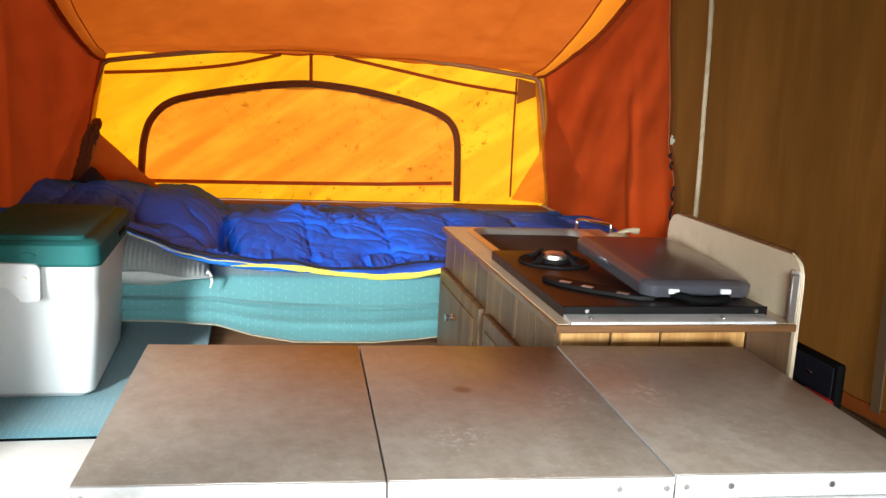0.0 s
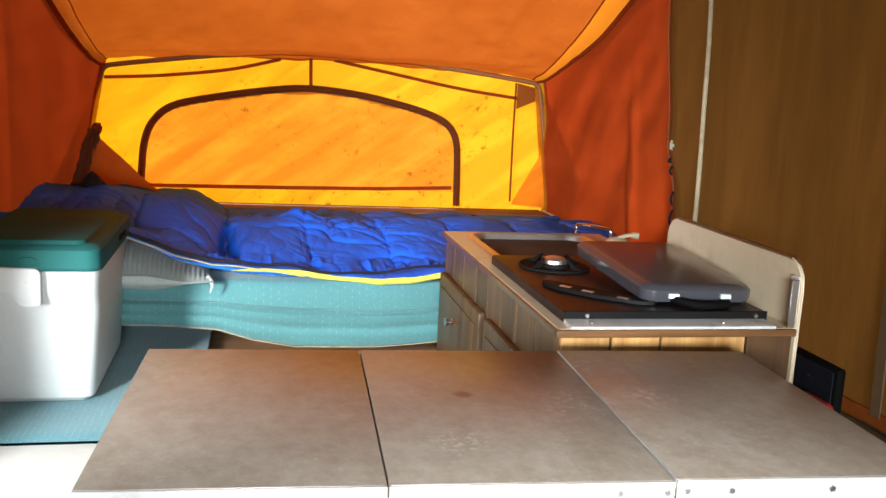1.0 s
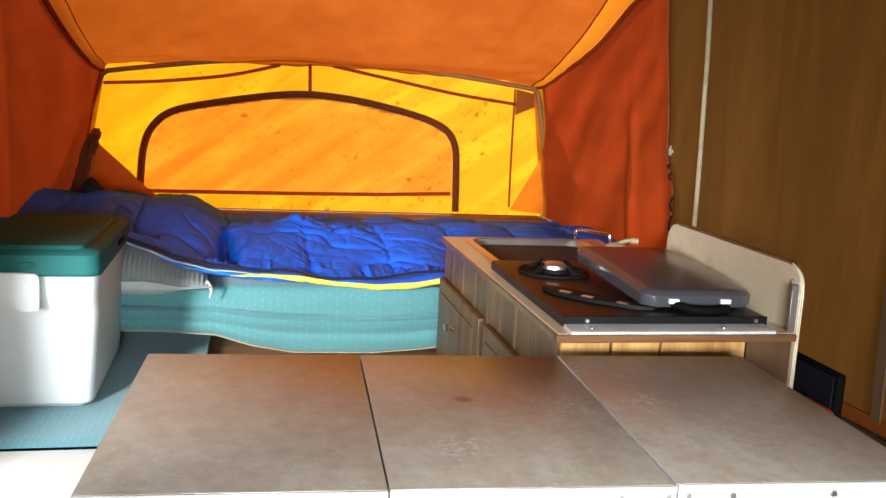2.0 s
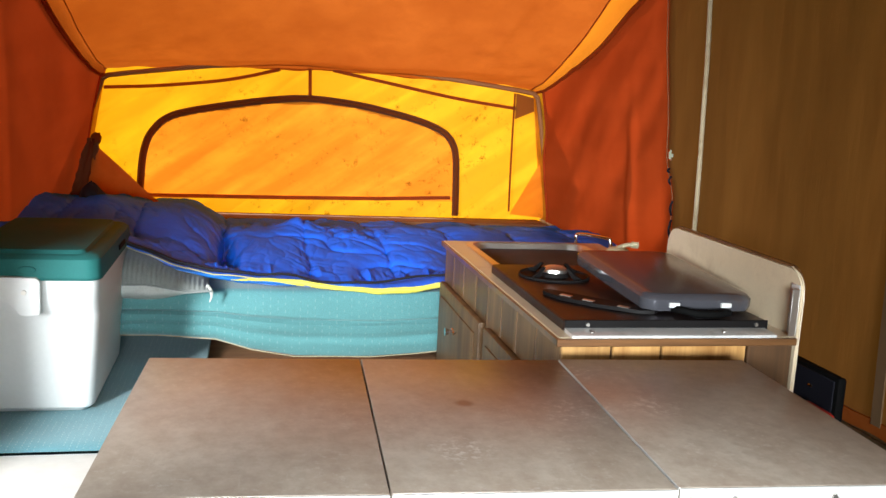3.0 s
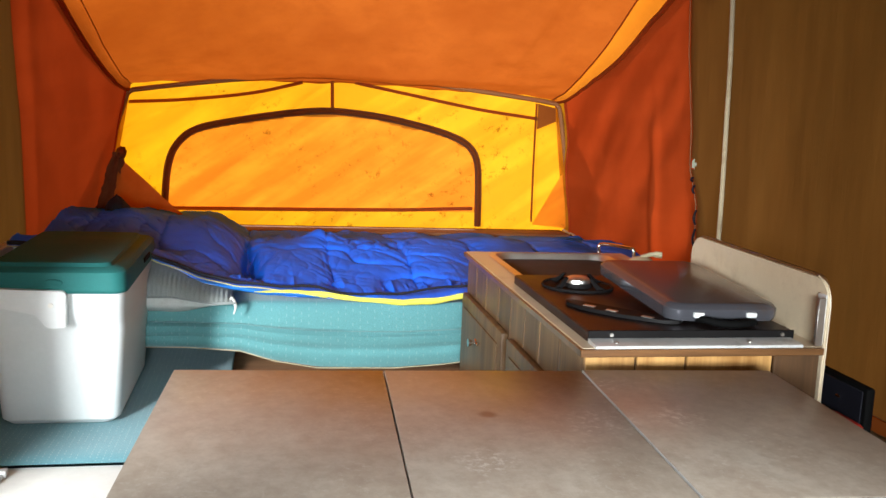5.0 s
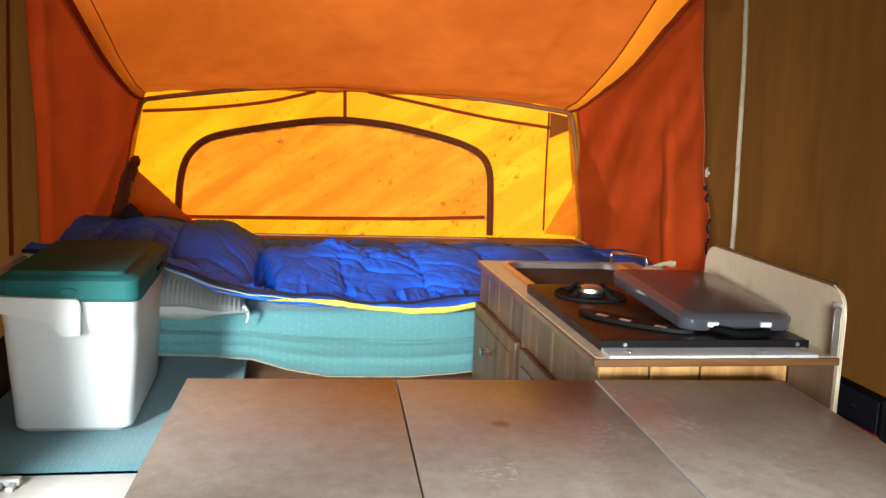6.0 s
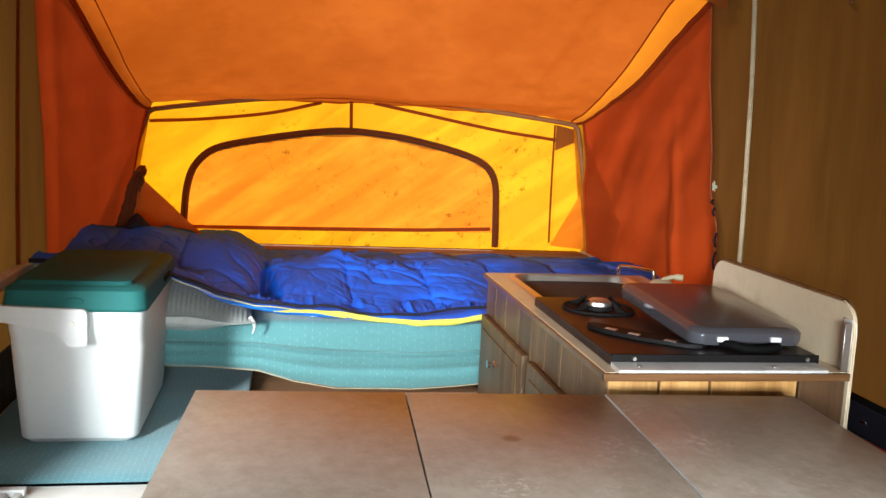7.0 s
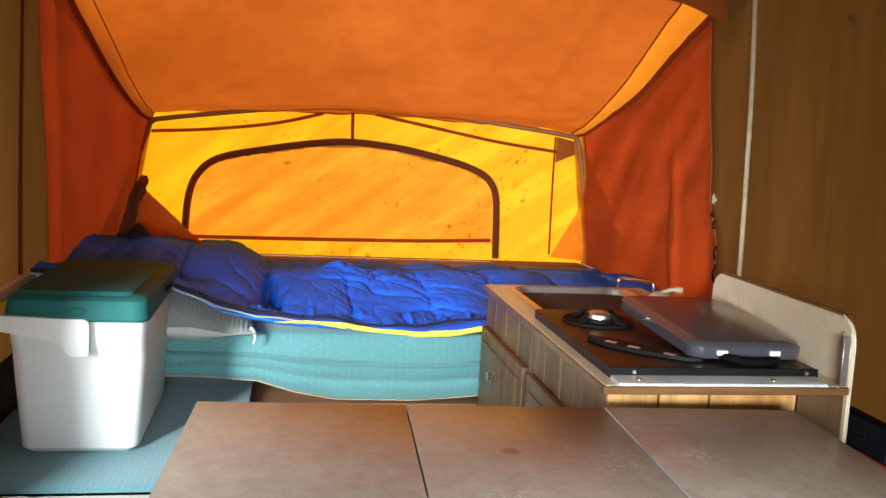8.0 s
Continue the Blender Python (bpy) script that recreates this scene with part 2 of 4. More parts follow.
def table_laminate():
    m, n, ln, p, out = nodes_of("worn_brown_laminate")
    big, mid = noise_tex(n, ln, 3.2, 2), noise_tex(n, ln, 14, 2, (1, 0.45, 1), 0.5)
    c = blend(n, ln, ramp(n, ln, big.outputs[0], 0.1, 0.9), (0.33, 0.25, 0.185), (0.46, 0.385, 0.315))
    c = blend(n, ln, ramp(n, ln, mid.outputs[0], 0.2, 0.95), c, (0.52, 0.46, 0.385))
    # cloudy wear, pale rubbed flecks and a few fine scratches
    cloud, fleck = noise_tex(n, ln, 38, 6, (1, 0.8, 1), 0.7), noise_tex(n, ln, 75, 4, (1, 1, 1), 0.7)
    patch, scratch = noise_tex(n, ln, 4.5, 2), noise_tex(n, ln, 9, 4, (14, 1.0, 1), 0.6)
    c = blend(n, ln, ramp(n, ln, cloud.outputs[0], 0.36, 0.70, (0, 0, 0, 1), (0.5,) * 3 + (1,)), c, (0.23, 0.165, 0.118))
    k = n.new("ShaderNodeMath")
    k.operation = "MULTIPLY"
    ln.new(ramp(n, ln, fleck.outputs[0], 0.54, 0.74, (0, 0, 0, 1), (0.6,) * 3 + (1,)), k.inputs[0])
    ln.new(ramp(n, ln, patch.outputs[0], 0.42, 0.62), k.inputs[1])
    c = blend(n, ln, k.outputs[0], c, (0.60, 0.56, 0.50))
    c = blend(n, ln, ramp(n, ln, scratch.outputs[0], 0.64, 0.76, (0, 0, 0, 1), (0.22,) * 3 + (1,)), c, (0.55, 0.5, 0.44))
    # crumbly scuffs where the second joint has rubbed, and one round heat mark
    tc = n.new("ShaderNodeTexCoord")
    for at, r0, r1 in (((0.690, -0.075, 0), 0.010, 0.045), ((0.640, -0.255, 0), 0.012, 0.075), ((0.760, -0.235, 0), 0.010, 0.060), ((0.445, -0.395, 0), 0.008, 0.050)):
        near = n.new("ShaderNodeVectorMath")
        near.operation, near.inputs[1].default_value = "DISTANCE", at
        ln.new(tc.outputs["Object"], near.inputs[0])
        rub = n.new("ShaderNodeMath")
        rub.operation = "MULTIPLY"
        ln.new(ramp(n, ln, near.outputs["Value"], r0, r1, (1, 1, 1, 1), (0, 0, 0, 1)), rub.inputs[0])
        ln.new(ramp(n, ln, fleck.outputs[0], 0.50, 0.64, (0, 0, 0, 1), (0.85,) * 3 + (1,)), rub.inputs[1])
        c = blend(n, ln, rub.outputs[0], c, (0.66, 0.62, 0.56))
    dist = n.new("ShaderNodeVectorMath")
    dist.operation, dist.inputs[1].default_value = "DISTANCE", (0.4777, -0.2191, 0)
    ln.new(tc.outputs["Object"], dist.inputs[0])
    c = blend(n, ln, ramp(n, ln, dist.outputs["Value"], 0.008, 0.017, (0.75,) * 3 + (1,), (0, 0, 0, 1)), c, (0.15, 0.075, 0.05))
    ln.new(c, p.inputs["Base Color"])
    p.inputs["Roughness"].default_value = 0.3
    p.inputs["Specular IOR Level"].default_value = 0.65
    return m


TABLE_TOP = table_laminate()


# ---- builders ----
ORIGIN = {}


def thing(name, base, label, category, group="", kind=""):
    ob = new(name)
    ob.location = base
    ob.empty_display_size = 0.05
    ORIGIN[ob.name] = Vector(base)
    return tagged(ob, label, category, group, kind)


def part(name, bm, material, parent, label="", smooth=True, local=False):
    """Links a bmesh as one mesh under a thing or a part. Coordinates are the world's unless local."""
    o = ORIGIN.get(parent.name, Vector()) if parent else Vector()
    if not local:
        bmesh.ops.translate(bm, vec=-o, verts=bm.verts)
    me = bpy.data.meshes.new(name)
    bmesh.ops.recalc_face_normals(bm, faces=bm.faces)
    if smooth:
        for f in bm.faces:
            f.smooth = True
        for e in bm.edges:
            if len(e.link_faces) == 2 and e.calc_face_angle(0) > radians(38):
                e.smooth = False
    bm.to_mesh(me)
    bm.free()
    me.materials.append(material)
    ob = new(name, me)
    if parent:
        ob.parent = parent
        ORIGIN[ob.name] = o
    if label:
        tagged(ob, label)
    return ob


def single(name, bm, material, label, category="", kind="", group="", smooth=True):
    return tagged(part(name, bm, material, None, "", smooth), label, category, group, kind)


def join(*bms):
    out = bmesh.new()
    for b in bms:
        me = bpy.data.meshes.new("tmp")
        b.to_mesh(me)
        out.from_mesh(me)
        bpy.data.meshes.remove(me)
        b.free()
    return out


def box(x0, x1, y0, y1, z0, z1, bevel=0.0, seg=2):
    bm = bmesh.new()
    bmesh.ops.create_cube(bm, size=1)
    for v in bm.verts:
        v.co = Vector((x0 + (v.co.x + 0.5) * (x1 - x0), y0 + (v.co.y + 0.5) * (y1 - y0), z0 + (v.co.z + 0.5) * (z1 - z0)))
    if bevel:
        bmesh.ops.bevel(bm, geom=bm.edges[:], offset=bevel, segments=seg, affect="EDGES", profile=0.5)
    return bm


def cyl(a, b, r0, r1=None, sides=20):
    a, b = Vector(a), Vector(b)
    bm = bmesh.new()
    bmesh.ops.create_cone(bm, cap_ends=True, segments=sides, radius1=r0, radius2=r0 if r1 is None else r1, depth=(b - a).length)
    bmesh.ops.transform(bm, matrix=Matrix.Translation((a + b) / 2) @ (b - a).to_track_quat("Z", "Y").to_matrix().to_4x4(), verts=bm.verts)
    return bm


def smooth_line(pts, steps=8):
    pts = [Vector(p) for p in pts]
    ext = [2 * pts[0] - pts[1]] + pts + [2 * pts[-1] - pts[-2]]
    out = []
    for i in range(1, len(ext) - 2):
        p0, p1, p2, p3 = ext[i - 1:i + 3]
        for k in range(steps):
            t = k / steps
            out.append(0.5 * (2 * p1 + (p2 - p0) * t + (2 * p0 - 5 * p1 + 4 * p2 - p3) * t * t + (3 * p1 - p0 - 3 * p2 + p3) * t ** 3))
    return out + [pts[-1]]


def tube(pts, r, sides=10, flat=1.0, up=(0, 0, 1)):
    """A tube along the points; flat < 1 squashes it along up."""
    bm = bmesh.new()
    pts = [Vector(p) for p in pts]
    ds = [(b - a).normalized() for a, b in zip(pts, pts[1:])]
    bend = sum((a.cross(b) for a, b in zip(ds, ds[1:])), Vector())
    mean = sum(ds, Vector()).normalized()
    if abs(mean.dot(Vector(up))) > 0.75 or any(abs(d.dot(Vector(up))) > 0.97 for d in ds):
        up = bend.normalized() if bend.length > 0.2 else mean.orthogonal()
    rings = []
    for i, p in enumerate(pts):
        d = (pts[min(i + 1, len(pts) - 1)] - pts[max(i - 1, 0)]).normalized()
        side = d.cross(Vector(up))
        side = side.normalized() if side.length > 1e-4 else d.orthogonal().normalized()
        u = side.cross(d).normalized()
        rr = r(i / (len(pts) - 1)) if callable(r) else r
        rings.append([bm.verts.new(p + side * math.cos(a) * rr + u * math.sin(a) * rr * flat)
                      for a in (2 * math.pi * k / sides for k in range(sides))])
    for a, b in zip(rings, rings[1:]):
        for k in range(sides):
            bm.faces.new((a[k], a[(k + 1) % sides], b[(k + 1) % sides], b[k]))
    bm.faces.new(rings[0][::-1])
    bm.faces.new(rings[-1])
    return bm


def sheet(fn, nu, nv, skip=None, wrap=False):
    """A surface of nu x nv cells; fn(u, v) with both from 0 to 1."""
    bm = bmesh.new()
    g = [[bm.verts.new(fn(i / nu, j / nv)) for j in range(nv + 1)] for i in range(nu + 1)]
    for i in range(nu):
        for j in range(nv):
            q = (g[i][j], g[i + 1][j], g[i + 1][j + 1], g[i][j + 1])
            if skip is None or not skip(sum((v.co for v in q), Vector()) / 4):
                bm.faces.new(q)
    if wrap:
        bmesh.ops.remove_doubles(bm, verts=bm.verts, dist=1e-5)
    return bm


def rounded(x0, x1, y0, y1, r, seg=6):
    out = []
    for cx, cy, a0 in ((x1 - r, y1 - r, 0), (x0 + r, y1 - r, 90), (x0 + r, y0 + r, 180), (x1 - r, y0 + r, 270)):
        for k in range(seg + 1):
            a = radians(a0 + 90 * k / seg)
            out.append((cx + r * math.cos(a), cy + r * math.sin(a)))
    return out


def loft(rings, cap0=True, cap1=True):
    bm = bmesh.new()
    vs = [[bm.verts.new(p) for p in ring] for ring in rings]
    n = len(vs[0])
    for a, b in zip(vs, vs[1:]):
        for k in range(n):
            bm.faces.new((a[k], a[(k + 1) % n], b[(k + 1) % n], b[k]))
    if cap0:
        bm.faces.new(vs[0][::-1])
    if cap1:
        bm.faces.new(vs[-1])
    return bm


def ribbon(pts, width, thick, across):
    """A flat tape along the points, width along the vector across(point index)."""
    bm = bmesh.new()
    pts = [Vector(p) for p in pts]
    rows = []
    for i, p in enumerate(pts):
        d = (pts[min(i + 1, len(pts) - 1)] - pts[max(i - 1, 0)]).normalized()
        nrm = Vector(across)
        w = d.cross(nrm).normalized() * width / 2
        o = nrm.normalized() * thick / 2
        rows.append([bm.verts.new(q) for q in (p - w - o, p + w - o, p + w + o, p - w + o)])
    for a, b in zip(rows, rows[1:]):
        for k in range(4):
            bm.faces.new((a[k], a[(k + 1) % 4], b[(k + 1) % 4], b[k]))
    bm.faces.new(rows[0][::-1])
    bm.faces.new(rows[-1])
    return bm


def step(a, b, x):
    t = max(0.0, min(1.0, (x - a) / (b - a)))
    return t * t * (3 - 2 * t)


def fold(x, y, z, f):
    return noise.noise(Vector((x, y, z)) * f)


def crease(n, w):
    """A sharp valley along the zero line of a noise."""
    return math.exp(-abs(n) / w)


def interp(x, table):
    if x <= table[0][0]:
        return table[0][1]
    for (a, va), (b, vb) in zip(table, table[1:]):
        if x <= b:
            return va + (vb - va) * (x - a) / (b - a)
    return table[-1][1]


# ---- ground, camper body ----
XL, XR, YB, YE, YR = -0.75, 1.30, 2.76, 4.0, -1.3
ROOF_Z, RIM_Z = 1.95, 0.52
single("ground", sheet(lambda u, v: Vector(((u - 0.5) * 4000, (v - 0.5) * 4000, -0.55)), 4, 4), GRASS, "short green grass round the camper", "ground", "structure")
single("floor", box(XL - 0.04, XR + 0.04, YR, YB, -0.05, 0.0), VINYL, "worn beige vinyl camper floor", "floor", "structure")
single("wall_right_base", box(XR, XR + 0.035, YR, YB, 0.0, RIM_Z), PANEL, "low wood panelled camper side wall", "wall", "structure")
single("wall_left_base", box(XL - 0.035, XL, YR, YB, 0, RIM_Z), PANEL, "low wood panelled camper side wall", "wall", "structure")
single("wall_end_base", box(XL - 0.035, XR + 0.035, YB, YB + 0.03, -0.05, 0.314), PANEL, "low wood panelled camper end wall", "wall", "structure")
single("wall_rear_base", box(XL - 0.035, XR + 0.035, YR - 0.035, YR, -0.05, RIM_Z), PANEL, "low wood panelled camper rear wall", "wall", "structure")
single("ceiling", box(XL - 0.006, XR + 0.006, YR - 0.1, YB + 0.05, ROOF_Z, ROOF_Z + 0.05, 0.01), WHITE_PAINT, "white painted rigid camper roof", "ceiling", "structure")


def body_x(side, y, z):
    """The side walls lean in a little and crease."""
    x0 = XR if side > 0 else XL
    w = 0.007 * fold(0, y, z * 0.25, 4) + 0.0015 * fold(3, y, z * 0.5, 13)
    return x0 - side * 0.03 * (z - RIM_Z) / (ROOF_Z - RIM_Z) + side * w


EDGE_R = [(0.52, 2.66), (0.88, 2.68), (0.99, 2.738), (1.1, 2.745), (1.35, 2.80), (1.6, 2.825), (1.96, 2.83)]
EDGE_L = [(0.52, 2.94), (0.74, 2.93), (1.08, 2.868), (1.32, 2.80), (1.6, 2.76), (1.96, 2.75)]


def body_edge(side, z):
    """Where the brown canvas ends and the red bunk canvas begins."""
    return interp(z, EDGE_R if side > 0 else EDGE_L)


def body_wall(side, y0, y1, skip=None):
    def fn(u, v):
        z = RIM_Z - 0.01 + (ROOF_Z + 0.01 - RIM_Z) * v
        y = y0 + (y1 - y0) * u
        y += (body_edge(side, z) - y1) * step(0.75, 1.0, u)
        return Vector((body_x(side, y, z), y, z))
    return sheet(fn, int((y1 - y0) / (0.0125 if side > 0 else 0.02)), 130 if side > 0 else 70, skip)


YBL, YBR = 2.92, 2.72
HOLE = Vector((XR, 2.724, 1.005))


def in_hole(c):
    return c.x > 0 and ((c.y - HOLE.y) / 0.017) ** 2 + ((c.z - HOLE.z) / 0.019) ** 2 < 1


wall_r = single("wall_right", body_wall(1, YR, YBR, in_hole), BROWN, "brown canvas tent wall, softly creased, with a small hole", "tent wall", "structure")
# side and rear openings are assumed; the side one's edges shape the beam
wall_l = single("wall_left", body_wall(-1, YR, YBL, lambda c: SIDE_GAP_Y0 < c.y < SIDE_GAP_Y1 and c.z < SIDE_GAP_Z1), BROWN, "brown canvas tent wall with an unseen opening added for a lamp", "tent wall", "structure")
single("wall_rear", sheet(lambda u, v: Vector((XL + (XR - XL) * u, YR + 0.01 * fold(u * 2, 0, v, 5), RIM_Z - 0.01 + (ROOF_Z - RIM_Z + 0.01) * v)), 60, 40, lambda c: REAR_GAP[0] < c.x < REAR_GAP[1] and REAR_GAP[2] < c.z < REAR_GAP[3]), BROWN, "brown canvas tent wall with an unseen opening added for a lamp", "tent wall", "structure")


# ---- bunk tent ----
def at_end(x, z, off=0.0):
    """A point of the tent's end wall."""
    k = 1.072
    return Vector((x * k, YE - off, CAM_Z + (z - CAM_Z) * k))


TOP_R = [(2.6, 1.287, 1.63), (YB, 1.286, 1.60), (2.93, 1.283, 1.538), (3.1, 1.277, 1.466), (3.36, 1.267, 1.346), (3.65, 1.255, 1.258), (3.85, 1.24, 1.198), (YE, 1.22, 1.172), (4.2, 1.21, 1.15)]
TOP_L = [(YB, -0.72, 1.63), (2.88, -0.712, 1.555), (3.0, -0.698, 1.493), (3.22, -0.655, 1.350), (3.42, -0.632, 1.262), (3.6, -0.61, 1.198), (3.8, -0.605, 1.165), (YE, -0.60, 1.155), (4.2, -0.59, 1.14)]
TOP_R, TOP_L = smooth_line(TOP_R, 6), smooth_line(TOP_L, 6)
LOW_Z = 0.42


def top_r(y):
    return interp(y, [(a, b) for a, b, c in TOP_R]), interp(y, [(a, c) for a, b, c in TOP_R])


def top_l(y):
    return interp(y, [(a, b) for a, b, c in TOP_L]), interp(y, [(a, c) for a, b, c in TOP_L])


Y_RED = 3.91


def red_wall(side, top, x_low, y_start):
    def fn(u, v):
        y = y_start + (Y_RED - y_start) * u
        z = LOW_Z + (top(y)[1] - LOW_Z) * v
        y += (body_edge(side, z) - 0.015 - y_start) * (1 - u)
        xt, zt = top(y)
        z = LOW_Z + (zt - LOW_Z) * v
        # long soft folds pulled from the upper corner down to the rim
        pull = y * 0.75 + z * 0.85
        w = 0.030 * fold(1, pull, z * 0.3 - y * 0.2, 2.8) + 0.010 * fold(5, pull * 1.1, z * 0.25 - y * 0.2, 7.5) + 0.002 * fold(8, y - z * 0.6, z * 0.7 + y * 0.3, 13)
        w *= 1.0 if side > 0 else 0.3
        w -= (0.012 if side > 0 else 0.0) * math.exp(-((y - 3.02 - 0.05 * (z - 0.8)) / 0.035) ** 2) * step(1.35, 0.9, z)
        x = x_low + (xt - x_low) * v + side * w * math.sin(math.pi * min(1, v)) ** 0.5
        k = step(0.0, 0.12, u)
        return Vector(((body_x(side, y, z) + side * 0.004) * (1 - k) + x * k, y, z))
    return fn


single("wall_bunk_right", sheet(red_wall(1, top_r, 1.315, YBR), 130, 100, in_hole), RED, "red orange canvas bunk side wall, lit from outside", "tent wall", "structure")
single("wall_bunk_left", sheet(red_wall(-1, top_l, XL, YBL), 100, 80), RED, "red orange canvas bunk side wall in shade", "tent wall", "structure")


def side_panel(wall, x_low, top):
    def fn(u, v):
        a = wall(1.0, v)
        xt, zt = top(YE)
        b = Vector((x_low + (xt - x_low) * v, YE + 0.03, LOW_Z + (zt + 0.01 - LOW_Z) * v))
        return a.lerp(b, u) + Vector((0.006 * fold(u, 0, a.z, 6), 0, 0)) * math.sin(math.pi * u)
    return fn


single("wall_side_right", sheet(side_panel(red_wall(1, top_r, 1.315, YBR), 1.325, top_r), 8, 80), YELLOW, "yellow canvas return beside the end wall", "tent wall", "structure")
single("wall_side_left", sheet(side_panel(red_wall(-1, top_l, XL, YBL), -0.73, top_l), 8, 80), YELLOW, "yellow canvas return beside the end wall", "tent wall", "structure")
for nm, wl in (("trim_red_edge_right", red_wall(1, top_r, 1.312, YBR)), ("trim_red_edge_left", red_wall(-1, top_l, XL + 0.003, YBL))):
    single(nm, tube([wl(1.0, i / 40) for i in range(41)], 0.006, 8), RED, "bound edge of the red canvas", "seam", "structure")


def slope(u, v):
    """The bunk's sloping roof: u across, v from the camper roof down to the end bow."""
    y = YB - 0.05 + (YE + 0.015 - YB + 0.05) * v
    (xl, zl), (xr, zr) = top_l(y), top_r(y)
    x0, x1 = xl + 0.055 * (1 - v) ** 0.8 + 0.008, xr - 0.075 * (1 - v) ** 0.8 - 0.012
    zm = interp(y, [(YB - 0.06, 1.90), (3.1, 1.65), (3.5, 1.40), (3.8, 1.25), (YE, 1.222), (4.2, 1.19)])
    e = (2 * u - 1) ** 2
    edge = zl + 0.032 + 0.02 * (1 - v) if u < 0.5 else zr + 0.02 + 0.065 * (1 - v)
    z = zm * (1 - e) + edge * e
    z += 0.012 * fold(u * 1.9, v * 1.2, 3, 3) + 0.005 * fold(u * 2, v * 1.3, 8, 11)
    # slack creases fanning from the bow's corner, and one long crease near the side
    z -= 0.010 * math.exp(-((u - 0.90 + 0.10 * v) / 0.014) ** 2) * step(0.85, 0.5, v)
    z += 0.006 * fold((u - 0.9) / (0.25 + abs(v - 1.05)), 0, 6, 2.2) * step(0.5, 0.95, v)
    return Vector((x0 + (x1 - x0) * u, y, z))


single("ceiling_bunk", sheet(slope, 110, 80), CEIL, "stained orange canvas bunk roof sloping to the end", "tent roof", "structure")


# unseen sheet added to block sun leaking between camper roof and bunk roof
def leak_block(u, v):
    a = slope(u, 0.0)
    return Vector((XL + 0.02 + (XR - XL - 0.04) * u, YB - 0.048, a.z - 0.16)).lerp(Vector((XL + (XR - XL) * u, YB - 0.045, ROOF_Z + 0.01)), v)


single("wall_leak_block", sheet(leak_block, 40, 6), BROWN, "unseen canvas sheet added against sun leaking between the two roofs", "tent wall", "structure")


def strip(top, u_edge):
    def fn(u, v):
        y = YB - 0.05 + (YE + 0.015 - YB + 0.05) * v
        a = slope(u_edge, v)
        x, z = top(y)
        b = Vector((x, y, z))
        p = a.lerp(b, u)
        p.z += 0.012 * math.sin(math.pi * u)
        return p
    return fn


single("trim_roof_right", sheet(strip(top_r, 1.0), 8, 80), LIT_STRIP, "orange canvas strip between roof and side, sunlit tone in its cloth", "tent strip", "structure")
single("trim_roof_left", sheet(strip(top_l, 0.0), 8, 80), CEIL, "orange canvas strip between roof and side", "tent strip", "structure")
for nm, tp, dx in (("trim_seam_right", top_r, -0.006), ("trim_seam_left", top_l, 0.006)):
    ys = [YB + (YE - YB) * i / 40 for i in range(41)]
    single(nm, tube([(tp(y)[0] + dx, y, tp(y)[1] + 0.004 * fold(y, 0, 0, 14)) for y in ys], lambda t: 0.011 - 0.005 * t, 8), TAPE, "dark bound seam along the tent edge", "seam", "structure")


for nm, ue, rad in (("trim_roof_edge_left", 0.0, 0.0020), ("trim_roof_edge_right", 1.0, 0.0030)):
    single(nm, tube([slope(ue, i / 50) - Vector((0, 0, 0.003)) for i in range(51)], rad, 8), TAPE, "thin stitched seam along the roof canvas", "seam", "structure")


def end_fn(u, v):
    x = -0.735 + (1.33 + 0.735) * u
    zt = interp(x, [(-0.735, 1.18), (-0.6, 1.19), (0.22, 1.262), (1.21, 1.20), (1.33, 1.19)])
    z = 0.50 + (zt - 0.50) * v
    w = 0.012 * fold(x * 1.3, 0, z * 2 - x * 0.8, 3.5) + 0.006 * fold(x * 0.6, 2, z * 1.6 - x * 1.1, 9) - 0.006 * crease(fold(x * 0.7, 5, z * 1.5 - x * 1.2, 4.5), 0.08)
    return Vector((x, YE + 0.02 + w * (1 - v ** 6), z))


WIN_ARCH = [(a * 1.072, CAM_Z + (b - CAM_Z) * 1.072) for a, b in ((-0.43, 0.74), (-0.418, 0.87), (-0.385, 0.955), (-0.31, 1.018), (-0.15, 1.058), (0.05, 1.093), (0.21, 1.107), (0.4, 1.092), (0.58, 1.058), (0.70, 1.025), (0.775, 0.985), (0.812, 0.92), (0.822, 0.80))]
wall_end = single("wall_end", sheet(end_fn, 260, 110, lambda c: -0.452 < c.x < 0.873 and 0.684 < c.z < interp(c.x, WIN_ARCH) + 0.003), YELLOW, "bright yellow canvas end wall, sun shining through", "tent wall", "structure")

# ---- window in the end wall ----
win = thing("window_1", at_end(0.2, 0.657), "arched zip-up tent window, closed by a stained orange flap", "tent window", kind="structure")
arch = [(-0.435, 0.66), (-0.43, 0.74), (-0.418, 0.87), (-0.385, 0.955), (-0.31, 1.018), (-0.15, 1.058), (0.05, 1.093), (0.21, 1.107), (0.4, 1.092), (0.58, 1.058), (0.70, 1.025), (0.775, 0.985), (0.812, 0.92), (0.822, 0.80), (0.826, 0.655)]
arch_s = smooth_line([at_end(x, z, 0.012) for x, z in arch], 6)


